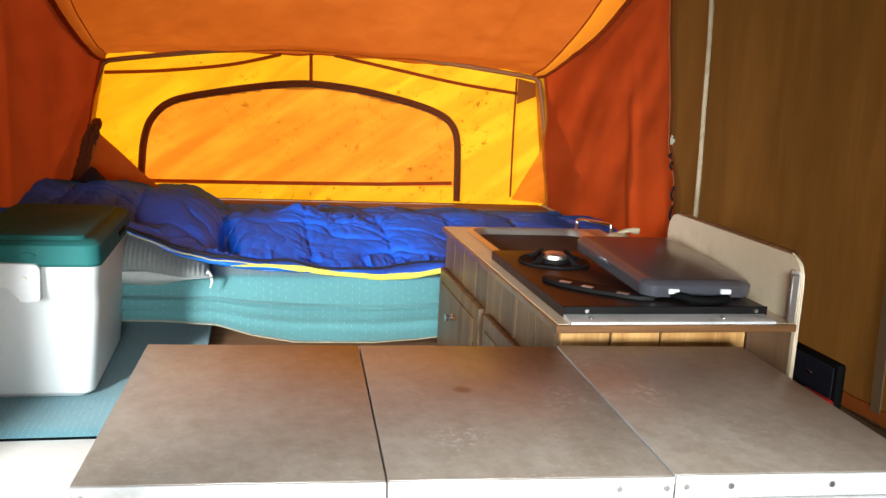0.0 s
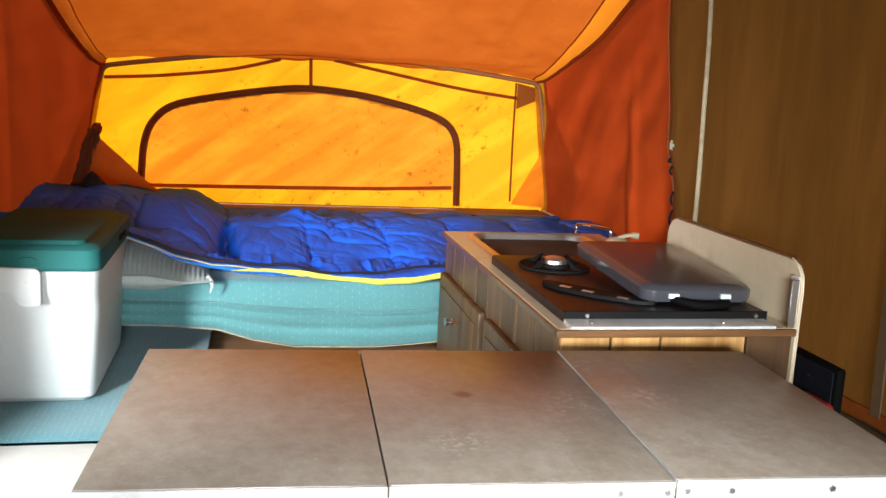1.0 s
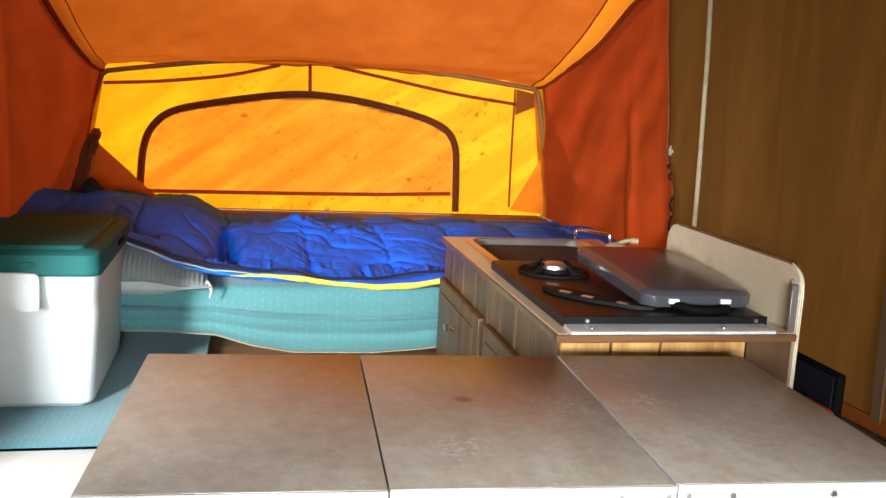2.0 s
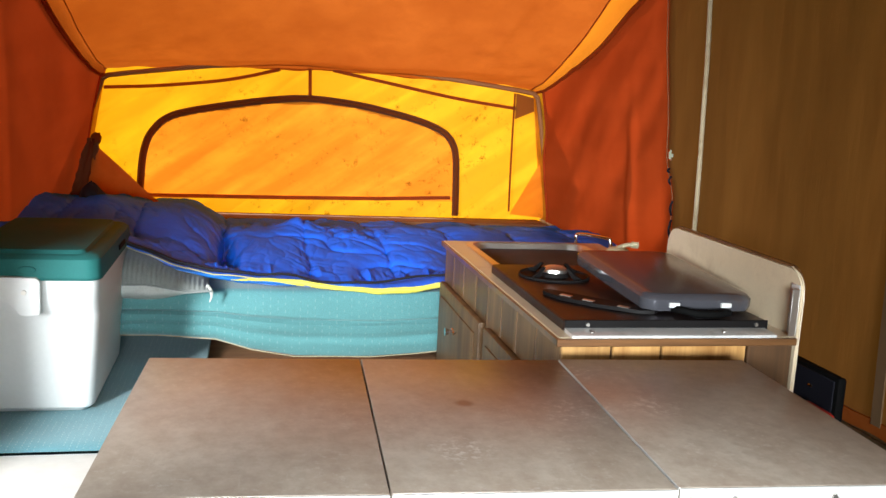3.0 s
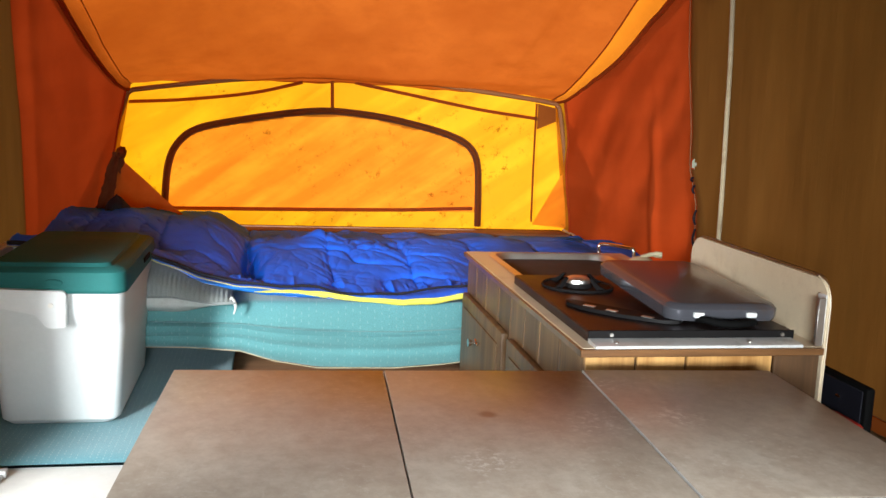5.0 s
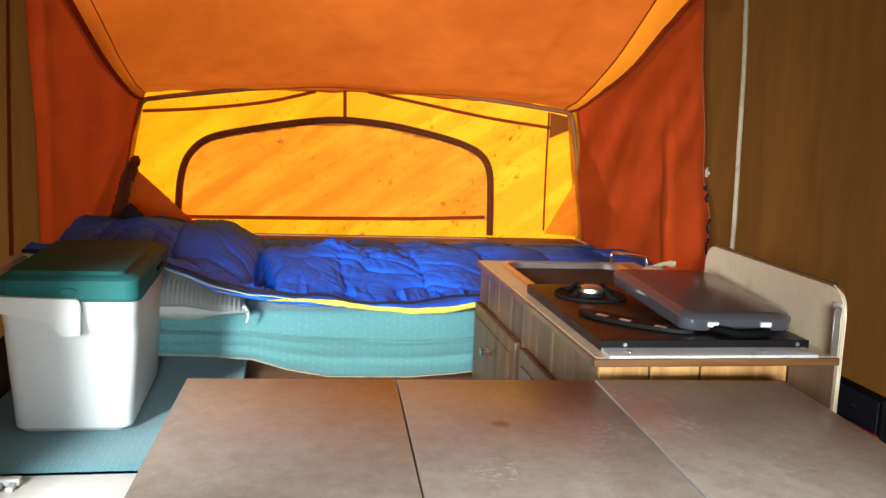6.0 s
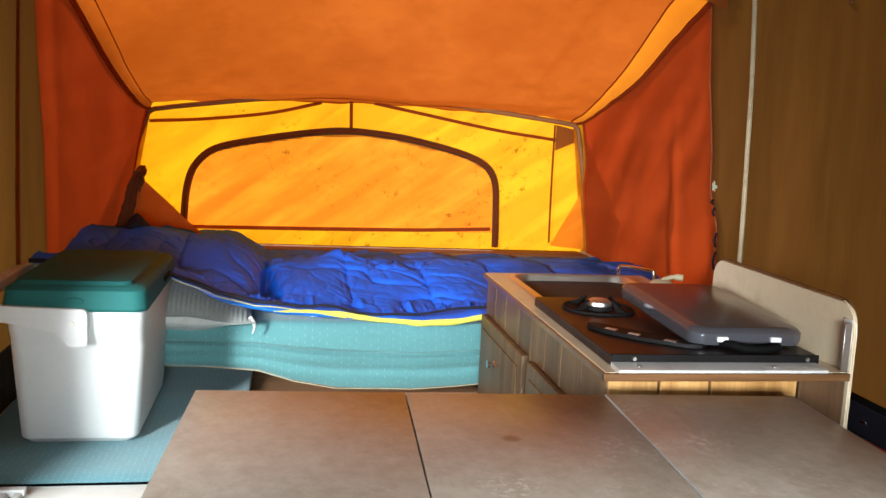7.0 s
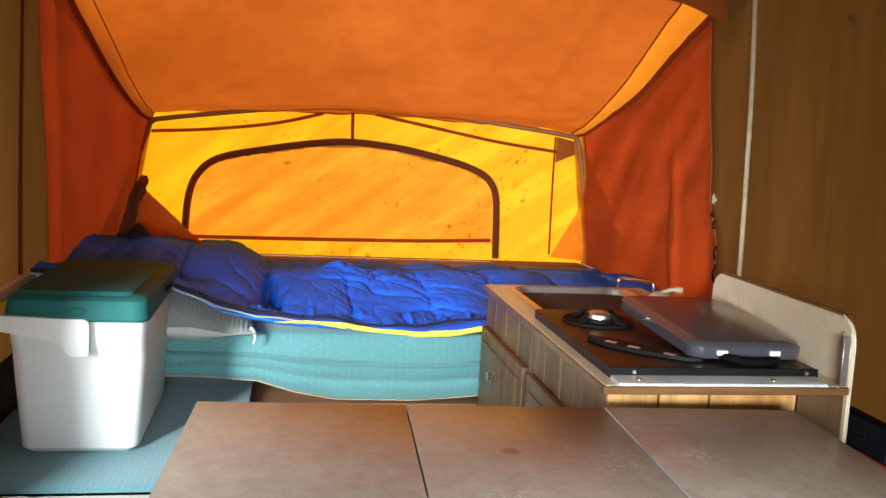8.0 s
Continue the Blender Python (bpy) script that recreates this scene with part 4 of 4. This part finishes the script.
# cooler
def cooler():
    c = thing("cooler", (-0.49, 2.42, 0.381), "white picnic cooler with a teal lid, standing on the seat cushion", "cooler")

    def ring(x0, x1, y0, y1, z, r):
        return [Vector((x, y, z)) for x, y in rounded(x0, x1, y0, y1, r, 6)]
    z0 = 0.381
    part("body", loft([ring(-0.612, -0.380, 2.195, 2.635, z0, 0.02), ring(-0.628, -0.364, 2.182, 2.65, z0 + 0.012, 0.03),
                       ring(-0.636, -0.352, 2.163, 2.662, z0 + 0.15, 0.032), ring(-0.641, -0.345, 2.152, 2.668, z0 + 0.24, 0.034),
                       ring(-0.640, -0.346, 2.150, 2.668, z0 + 0.25, 0.034), ring(-0.641, -0.345, 2.138, 2.67, z0 + 0.275, 0.034),
                       ring(-0.642, -0.342, 2.134, 2.672, z0 + 0.325, 0.034)]), WHITE_PL, c)
    part("lid", loft([ring(-0.647, -0.337, 2.128, 2.678, z0 + 0.325, 0.034), ring(-0.65, -0.334, 2.124, 2.682, z0 + 0.332, 0.036),
                      ring(-0.645, -0.338, 2.130, 2.676, z0 + 0.372, 0.036), ring(-0.635, -0.348, 2.142, 2.664, z0 + 0.380, 0.034)]), TEAL_PL, c, "teal plastic lid")
    part("lid_panel", loft([ring(-0.632, -0.372, 2.16, 2.655, z0 + 0.380, 0.03), ring(-0.628, -0.376, 2.168, 2.65, z0 + 0.388, 0.028), ring(-0.62, -0.384, 2.18, 2.64, z0 + 0.389, 0.02)]), TEAL_PL, c, "raised teal lid panel")
    part("lid_badge", loft([[Vector((-0.49 + s * 0.020 * math.cos(a), 2.126 - d, z0 + 0.350 + s * 0.008 * math.sin(a))) for a in (math.tau * k / 24 for k in range(24))]
                            for s, d in ((1.0, -0.004), (1.0, 0.002), (0.85, 0.0035))]), TEAL_PL, c, "oval raised badge")
    # black strip stands in for the shade inside the latch recess
    part("recess_shade", box(-0.3365, -0.3325, 2.42, 2.52, z0 + 0.343, z0 + 0.356, 0.0012, 1), BLACK_PL, c, "black strip for the shade in the latch recess")
    # bail handle swung down to one side
    yf, yb, zp = 2.118, 2.690, z0 + 0.304
    arm = [(-0.461, zp - 0.052), (-0.460, zp + 0.022), (-0.468, zp + 0.030), (-0.54, zp + 0.032), (-0.64, zp + 0.036), (-0.735, zp + 0.044), (-0.738, zp + 0.012), (-0.62, zp - 0.004), (-0.525, zp - 0.022), (-0.505, zp - 0.052), (-0.49, zp - 0.056)]
    for y in (yf, yb):
        bm = loft([[Vector((x, y + d, z)) for x, z in arm] for d in (-0.008, 0.008)])
        bmesh.ops.bevel(bm, geom=bm.edges[:], offset=0.002, segments=2, affect="EDGES")
        a = part("handle_arm", bm, WHITE_PL, c)
        part("rivet", cyl((-0.493, y - 0.011 if y == yf else y + 0.011, zp - 0.002), (-0.493, y, zp - 0.002), 0.0055, 0.0065, 14), STEEL, a, "small steel rivet")
    part("handle_bar", box(-0.745, -0.718, yf - 0.008, yb + 0.008, zp + 0.010, zp + 0.046, 0.008, 3), WHITE_PL, c)
    return c


cooler()

# small white things on the bench lid
clip = thing("plastic_clip", (-0.56, 1.90, 0.3685), "small white plastic buckle lying on the bench", "buckle")
part("frame", box(-0.592, -0.540, 1.902, 1.924, 0.3685, 0.3845, 0.003), WHITE_PL, clip)
part("prong", box(-0.585, -0.572, 1.875, 1.904, 0.3685, 0.3785, 0.002), WHITE_PL, clip)
part("tongue", box(-0.560, -0.546, 1.875, 1.904, 0.3685, 0.3785, 0.002), WHITE_PL, clip)


def paper_fn(u, v):
    x, y = -0.735 + 0.20 * u, 1.70 + 0.19 * v * (1 - 0.35 * u)
    return Vector((x, y, 0.3705 + 0.012 * (1 + fold(x, y, 0, 9)) * math.sin(math.pi * u) * math.sin(math.pi * v)))


single("paper_towel", sheet(paper_fn, 20, 20), WHITE_PAINT, "crumpled white paper towel on the bench", "paper")

# ---- kitchen ----
KX0, KX1, KY0, KY1, KZ = 0.528, 1.005, 1.507, 2.545, 0.744
kit = thing("kitchen_cabinet", (0.76, 2.0, 0.0), "walnut panelled camper kitchen cabinet with raised doors", "cabinet")
part("carcass", box(KX0 + 0.022, KX1 - 0.01, KY0 + 0.022, KY1 - 0.008, 0.0, KZ - 0.0135, 0.002), GROOVE, kit)
grooves = [KY0 + 0.012, 1.664, 1.80, 1.92, 2.043, 2.16, 2.30, 2.42, KY1 - 0.006]
for a, b in zip(grooves, grooves[1:]):
    part("plank", box(KX0 + 0.012, KX0 + 0.0235, a + 0.002, b - 0.002, 0.02, KZ - 0.015, 0.0025, 1), PANEL, kit)
ends = [KX0 + 0.012, 0.638, 0.735, 0.9075, KX1 - 0.001]
# light and shade across the end face are partly in the planks' colours
for i, (a, b) in enumerate(zip(ends, ends[1:])):
    part("end_plank", box(a + 0.002, b - 0.002, KY0 + 0.012, KY0 + 0.0235, 0.02, KZ - 0.015, 0.0025, 1), PANEL_LIT if i < 3 else PANEL_SHADED, kit)


def cab_door(y0, y1, z0, z1, knob_y, knob_z):
    d = part("door", box(KX0 - 0.006, KX0 + 0.0125, y0, y1, z0, z1, 0.005, 2), PANEL, kit)
    w = 0.034
    part("door_panel", box(KX0 - 0.010, KX0 - 0.0045, y0 + w, y1 - w, z0 + w, z1 - w, 0.0035, 2), PANEL, d)
    k = part("knob", join(cyl((KX0 - 0.006, knob_y, knob_z), (KX0 - 0.026, knob_y, knob_z), 0.004, 0.004, 12), cyl((KX0 - 0.024, knob_y, knob_z), (KX0 - 0.034, knob_y, knob_z), 0.007, 0.011, 16)), CHROME, d, "small chrome knob")
    part("backplate", tube([(KX0 - 0.008, knob_y - 0.028, knob_z + 0.006), (KX0 - 0.012, knob_y - 0.012, knob_z - 0.004), (KX0 - 0.012, knob_y + 0.012, knob_z + 0.004), (KX0 - 0.008, knob_y + 0.028, knob_z - 0.006)], 0.0035, 8), CHROME, d)


cab_door(2.05, 2.515, 0.28, 0.632, 2.287, 0.545)
cab_door(1.585, 2.005, 0.28, 0.632, 1.80, 0.52)

top = thing("countertop", (0.76, 2.0, KZ - 0.028), "almond laminate countertop with walnut edging over the cabinet", "countertop")


def plate_with_hole(outer, inner, z0, z1):
    bm = bmesh.new()
    edges = []
    for loop in (outer, inner):
        vs = [bm.verts.new((x, y, z1)) for x, y in loop]
        edges += [bm.edges.new((vs[k], vs[(k + 1) % len(vs)])) for k in range(len(vs))]
    bmesh.ops.triangle_fill(bm, use_beauty=True, edges=edges)
    ex = bmesh.ops.extrude_face_region(bm, geom=bm.faces[:])
    for v in ex["geom"]:
        if isinstance(v, bmesh.types.BMVert):
            v.co.z = z0
    return bm


SX0, SX1, SY0, SY1 = 0.604, 0.930, 2.138, 2.508
part("laminate", plate_with_hole([(KX0 + 0.006, KY0 + 0.006), (KX1 - 0.004, KY0 + 0.006), (KX1 - 0.004, KY1), (KX0 + 0.006, KY1)], rounded(SX0, SX1, SY0, SY1, 0.05), KZ - 0.013, KZ), LAMINATE, top)
part("edging", join(box(KX0 - 0.001, KX0 + 0.0055, KY0 - 0.002, KY1 + 0.002, KZ - 0.0145, KZ - 0.001, 0.0015, 1)), EDGE_WOOD, top, "walnut edging strip")
part("end_edging", box(KX0 - 0.001, KX1 - 0.005, KY0 - 0.004, KY0 + 0.0055, KZ - 0.0145, KZ - 0.0005, 0.0015, 1), EDGE_WOOD, top, "walnut edging strip")
strip_ob = part("metal_strip", loft([[Vector((x, KY0 + y, KZ + z)) for y, z in ((0.0, 0.0), (0.0, 0.005), (0.006, 0.006), (0.044, 0.008), (0.044, 0.0))] for x in (0.556, 0.958)]), ALU, top, "aluminium joint strip")
for x in (0.60, 0.86):
    part("screw", cyl((x, KY0 + 0.018, KZ + 0.0062), (x, KY0 + 0.018, KZ + 0.0088), 0.005, 0.004, 12), STEEL, strip_ob)

spl = thing("backsplash", (KX1, 1.79, 0.0), "almond laminate side board with rounded corners beside the stove", "backsplash")


def board(y0, y1, z0, z1, x0, x1, r):
    ring = [(y0, z0)] + [(y, z) for y, z in [(y0 + r - r * math.cos(radians(a)), z1 - r + r * math.sin(radians(a))) for a in range(0, 91, 15)]] + \
           [(y1 - r + r * math.sin(radians(a)), z1 - r + r * math.cos(radians(a))) for a in range(0, 91, 15)] + [(y1, z0)]
    return loft([[Vector((x, y, z)) for y, z in ring] for x in (x0, x1)])


part("board", board(1.513, 2.09, 0.0, 0.868, KX1 - 0.002, KX1 + 0.005, 0.045), LAMINATE, spl)
part("board_edge", tube(smooth_line([(KX1 + 0.0025, 1.511, 0.30), (KX1 + 0.0025, 1.511, 0.74), (KX1 + 0.0025, 1.512, 0.824), (KX1 + 0.0025, 1.525, 0.856), (KX1 + 0.0025, 1.557, 0.870)], 5), 0.0015, 8), LAMINATE, spl, "pale edging")
part("board_back", board(1.524, 2.088, 0.0, 0.873, KX1 + 0.0052, KX1 + 0.012, 0.045), EDGE_WOOD, spl, "dark walnut backing")
pl = part("metal_plate", box(KX1 - 0.0055, KX1 - 0.002, 1.515, 1.543, KZ + 0.001, 0.842, 0.0015, 1), ALU, spl, "aluminium corner plate")
part("plate_flange", box(KX1 - 0.020, KX1 - 0.0055, 1.5125, 1.5155, KZ + 0.001, 0.836, 0.001, 1), STEEL, pl)
for dy in (1.523, 1.535):
    part("screw", cyl((KX1 - 0.0055, dy, 0.822), (KX1 - 0.009, dy, 0.822), 0.0042, 0.0036, 12), STEEL, pl)
part("screw", cyl((KX1 - 0.0055, 1.529, 0.80), (KX1 - 0.008, 1.529, 0.80), 0.0028, 0.0024, 10), STEEL, pl)

# sink
sink = thing("sink", (0.755, 2.32, KZ), "small stainless steel sink set into the countertop", "sink")


def rr(x0, x1, y0, y1, z, r):
    return [Vector((x, y, z)) for x, y in rounded(x0, x1, y0, y1, r, 8)]


part("bowl", loft([rr(SX0 - 0.022, SX1 + 0.018, SY0 - 0.018, SY1 + 0.012, KZ + 0.001, 0.062), rr(SX0 - 0.020, SX1 + 0.016, SY0 - 0.016, SY1 + 0.010, KZ + 0.004, 0.06),
                   rr(SX0 - 0.004, SX1 + 0.004, SY0 - 0.004, SY1 + 0.004, KZ + 0.0045, 0.052), rr(SX0 + 0.003, SX1 - 0.003, SY0 + 0.003, SY1 - 0.003, KZ - 0.004, 0.048),
                   rr(SX0 + 0.012, SX1 - 0.012, SY0 + 0.012, SY1 - 0.012, KZ - 0.10, 0.05), rr(SX0 + 0.03, SX1 - 0.03, SY0 + 0.03, SY1 - 0.03, KZ - 0.122, 0.05)], cap0=False), STEEL, sink)
part("drain", cyl((0.755, 2.32, KZ - 0.1215), (0.755, 2.32, KZ - 0.119), 0.024, 0.022, 20), CHROME, sink)

# hand pump
pump = thing("hand_pump", (0.96, 2.30, KZ), "cream plastic hand water pump with a chrome spout", "water pump")
part("base", loft([[Vector((0.962 + r * math.cos(a), 2.30 + r * math.sin(a), KZ + z)) for a in (math.tau * k / 24 for k in range(24))]
                   for r, z in ((0.036, 0.0), (0.038, 0.006), (0.035, 0.018), (0.026, 0.028), (0.012, 0.033))]), CREAM_PL, pump)
part("spout", tube(smooth_line([(0.925, 2.53, KZ - 0.001), (0.925, 2.53, KZ + 0.020), (0.931, 2.525, KZ + 0.030), (0.955, 2.49, KZ + 0.033), (0.985, 2.44, KZ + 0.033), (0.992, 2.43, KZ + 0.027), (0.993, 2.428, KZ + 0.001)], 6), 0.005, 10), CHROME, pump, "bent chrome spout")
lever = part("lever", tube(smooth_line([(0.955, 2.30, KZ + 0.026), (0.968, 2.295, KZ + 0.034), (0.985, 2.29, KZ + 0.040), (0.998, 2.287, KZ + 0.041)], 5), 0.006, 10), CREAM_PL, pump)
part("knob", cyl((0.994, 2.288, KZ + 0.041), (1.012, 2.283, KZ + 0.040), 0.0085, 0.009, 16), CREAM_PL, lever)

# stove
stove = thing("stove", (0.77, 1.85, KZ), "brown enamel two-burner gas stove set into the counter", "stove")
TX0, TX1, TY0, TY1, TZ = 0.556, 0.966, 1.556, 2.092, KZ + 0.021
part("top_plate", loft([rr(TX0, TX1, TY0, TY1, KZ + 0.001, 0.008), rr(TX0, TX1, TY0, TY1, TZ - 0.003, 0.008), rr(TX0 + 0.003, TX1 - 0.003, TY0 + 0.003, TY1 - 0.003, TZ, 0.007)]), ENAMEL, stove)
part("front_lip", box(TX0 + 0.001, TX1 - 0.001, TY0 - 0.004, TY0 - 0.0005, KZ + 0.001, TZ + 0.001, 0.001, 1), IRON, stove, "black front lip")
for x in (0.60, 0.94):
    part("screw", cyl((x, TY0 - 0.0035, KZ + 0.014), (x, TY0 - 0.0075, KZ + 0.014), 0.0042, 0.0035, 12), STEEL, stove)


def burner(x, y):
    b = part("burner", loft([[Vector((x + r * math.cos(a), y + r * math.sin(a), TZ + z)) for a in (math.tau * k / 28 for k in range(28))]
                             for r, z in ((0.080, 0.0003), (0.079, 0.003), (0.060, 0.0015), (0.034, 0.001), (0.030, 0.010))]), IRON, stove, "round black burner well")
    part("cap", loft([[Vector((x + r * math.cos(a), y + r * math.sin(a), TZ + z)) for a in (math.tau * k / 24 for k in range(24))]
                      for r, z in ((0.026, 0.008), (0.029, 0.011), (0.028, 0.018), (0.018, 0.0235), (0.004, 0.025))]), STEEL, b, "worn metal burner cap")
    # flat upright prongs that carry the pot
    for k in range(4):
        a = math.tau * (k + 0.36) / 4
        c, q = math.cos(a), math.sin(a)
        prof = ((0.080, 0.001), (0.079, 0.006), (0.060, 0.012), (0.040, 0.026), (0.035, 0.024), (0.050, 0.007), (0.058, 0.001))
        part("grate_arm", loft([[Vector((x + r * c - e * q, y + r * q + e * c, TZ + z)) for r, z in prof] for e in (-0.003, 0.003)]), IRON, b)
    part("grate_ring", tube([(x + 0.078 * math.cos(math.tau * k / 36), y + 0.078 * math.sin(math.tau * k / 36), TZ + 0.003) for k in range(37)], 0.0032, 8), IRON, b)


burner(0.668, 1.955)
burner(0.86, 1.76)
# slotted guard beside the cover
gd = part("guard", loft([[Vector((x, y, TZ + z)) for x, y in ((0.582, 1.762), (0.586, 1.782), (0.602, 1.786), (0.660, 1.722), (0.715, 1.662), (0.765, 1.612), (0.752, 1.598), (0.725, 1.600), (0.650, 1.656), (0.600, 1.715))] for z in (0.001, 0.008)]), IRON, stove, "black slotted guard")
for x, y in ((0.616, 1.722), (0.648, 1.680), (0.700, 1.626)):
    part("slot", loft([[Vector((x + a * 0.008 - b * 0.004, y - a * 0.009 - b * 0.004, TZ + z)) for a, b in ((-1, -1), (1, -1), (1, 1), (-1, 1))] for z in (0.0082, 0.0095)]), STEEL, gd, "pale metal slot")

cov = thing("stove_cover", (0.85, 1.8, TZ + 0.01), "grey painted steel stove cover resting askew on the burner", "stove cover")


COV_M = Matrix.Translation((0.846, 1.604, TZ + 0.018)) @ Euler((radians(3.2), radians(0.5), radians(1.5))).to_matrix().to_4x4()


def cover_part(name, bm, m, label=""):
    bmesh.ops.transform(bm, matrix=COV_M, verts=bm.verts)
    return part(name, bm, m, cov, label)


cover_part("shell", loft([rr(-0.112, 0.120, 0, 0.385, -0.012, 0.03), rr(-0.114, 0.122, -0.002, 0.387, -0.004, 0.03), rr(-0.114, 0.122, -0.002, 0.387, 0.010, 0.03), rr(-0.108, 0.116, 0.004, 0.381, 0.017, 0.028), rr(-0.096, 0.104, 0.016, 0.369, 0.020, 0.024)]), COVER)
for x in (-0.055, 0.055):
    k = cover_part("latch", box(x - 0.011, x + 0.011, -0.008, -0.001, -0.004, 0.006, 0.002, 2), WHITE_PL, "small white latch")
hose = thing("gas_hose", (0.82, 1.59, TZ), "short black rubber hose on the stove", "hose")
part("tube", tube(smooth_line([(0.79, 1.612, TZ + 0.010), (0.80, 1.590, TZ + 0.012), (0.825, 1.572, TZ + 0.009), (0.86, 1.570, TZ + 0.008), (0.90, 1.585, TZ + 0.008)], 6), 0.007, 10), BLACK_PL, hose)

# ---- right bench, black box ----
rb = thing("side_bench", (1.17, 0.9, 0.0), "narrow bench with an olive cushion along the side wall", "bench")
part("box", box(1.04, XR - 0.005, 0.1, 2.5, 0.0, 0.42, 0.004), PANEL, rb)
part("cushion", box(1.03, XR - 0.006, 0.1, 2.5, 0.421, 0.495, 0.02, 3), OLIVE, rb, "olive green cushion")
single("trim_hem_right", ribbon([(XR - 0.012, y, 0.512 + 0.008 * fold(y, 0, 0, 9)) for y in (0.2 + 0.03 * i for i in range(84))], 0.03, 0.006, (1, 0, 0)), CEIL, "orange canvas hem at the foot of the wall", "hem", "structure")
spk = thing("speaker", (1.13, 1.56, 0.496), "slim black box speaker on the side bench", "speaker")
part("case", box(1.096, 1.116, 1.50, 1.665, 0.496, 0.664, 0.006, 2), BLACK_PL, spk)
part("cloth", box(1.0935, 1.0965, 1.51, 1.655, 0.505, 0.655, 0.001, 1), BLACK_ZIP, spk)
part("badge", box(1.0915, 1.0936, 1.575, 1.59, 0.622, 0.627, 0.0006, 1), CHROME, spk, "tiny bright badge")
rbag = single("red_case", box(1.020, 1.078, 1.465, 1.56, 0.497, 0.606, 0.012, 3), RED_PL, "small red plastic case beside the speaker", "case")

# ---- folding table ----
TW, TD, TZ0 = 0.3406, 0.520, 0.72
tab = new("folding_table")
tab.matrix_world = pose(-0.166, 1.489, TZ0, 0, 0, -2.66)
tagged(tab, "three-panel folding table with worn brown laminate and aluminium edges", "table")
for i in range(3):
    x0, x1 = TW * i + 0.0012, TW * (i + 1) - 0.0012
    lift = (0.0, 0.0, 0.0015)[i]
    p = part("panel", box(x0, x1, -TD + 0.002, 0, -0.022 + lift, lift, 0.0015, 2), TABLE_TOP, tab, "", local=True)
    # thin metal strip added as the highlight on the raised panel's edge
    if i == 2:
        part("edge_highlight", box(x0 - 0.0008, x0 - 0.0001, -TD + 0.003, -0.001, -0.010, lift - 0.0002, 0.0001, 1), ALU, p, "bright strip for the highlight along the raised panel edge", local=True)
    t = part("trim", box(x0, x1, -TD - 0.0015, -TD + 0.0015, -0.030 + lift, lift - 0.0006, 0.001, 1), ALU, p, "aluminium edge trim", local=True)
    if i == 0:
        xs = (0.013, 0.300, 0.323)
    elif i == 1:
        xs = (0.012, 0.034, 0.116, 0.272, 0.330)
    else:
        xs = (0.014, 0.070, 0.200, 0.322)
    for x in xs:
        part("rivet", cyl((TW * i + x, -TD - 0.001, -0.014 + lift), (TW * i + x, -TD - 0.0038, -0.014 + lift), 0.0046, 0.0036, 14), STEEL, p, "", local=True)
    part("under_panel", box(x0, x1, -TD + 0.004, -0.004, -0.054 + lift, -0.034 + lift, 0.002, 1), ALU, p, "folded metal frame under the top", local=True)
for x in (0.05, 3 * TW - 0.05):
    for y in (-TD + 0.05, -0.05):
        part("leg", cyl((x, y, -TZ0), (x, y, -0.054), 0.012, 0.012, 14), ALU, tab, "", local=True)
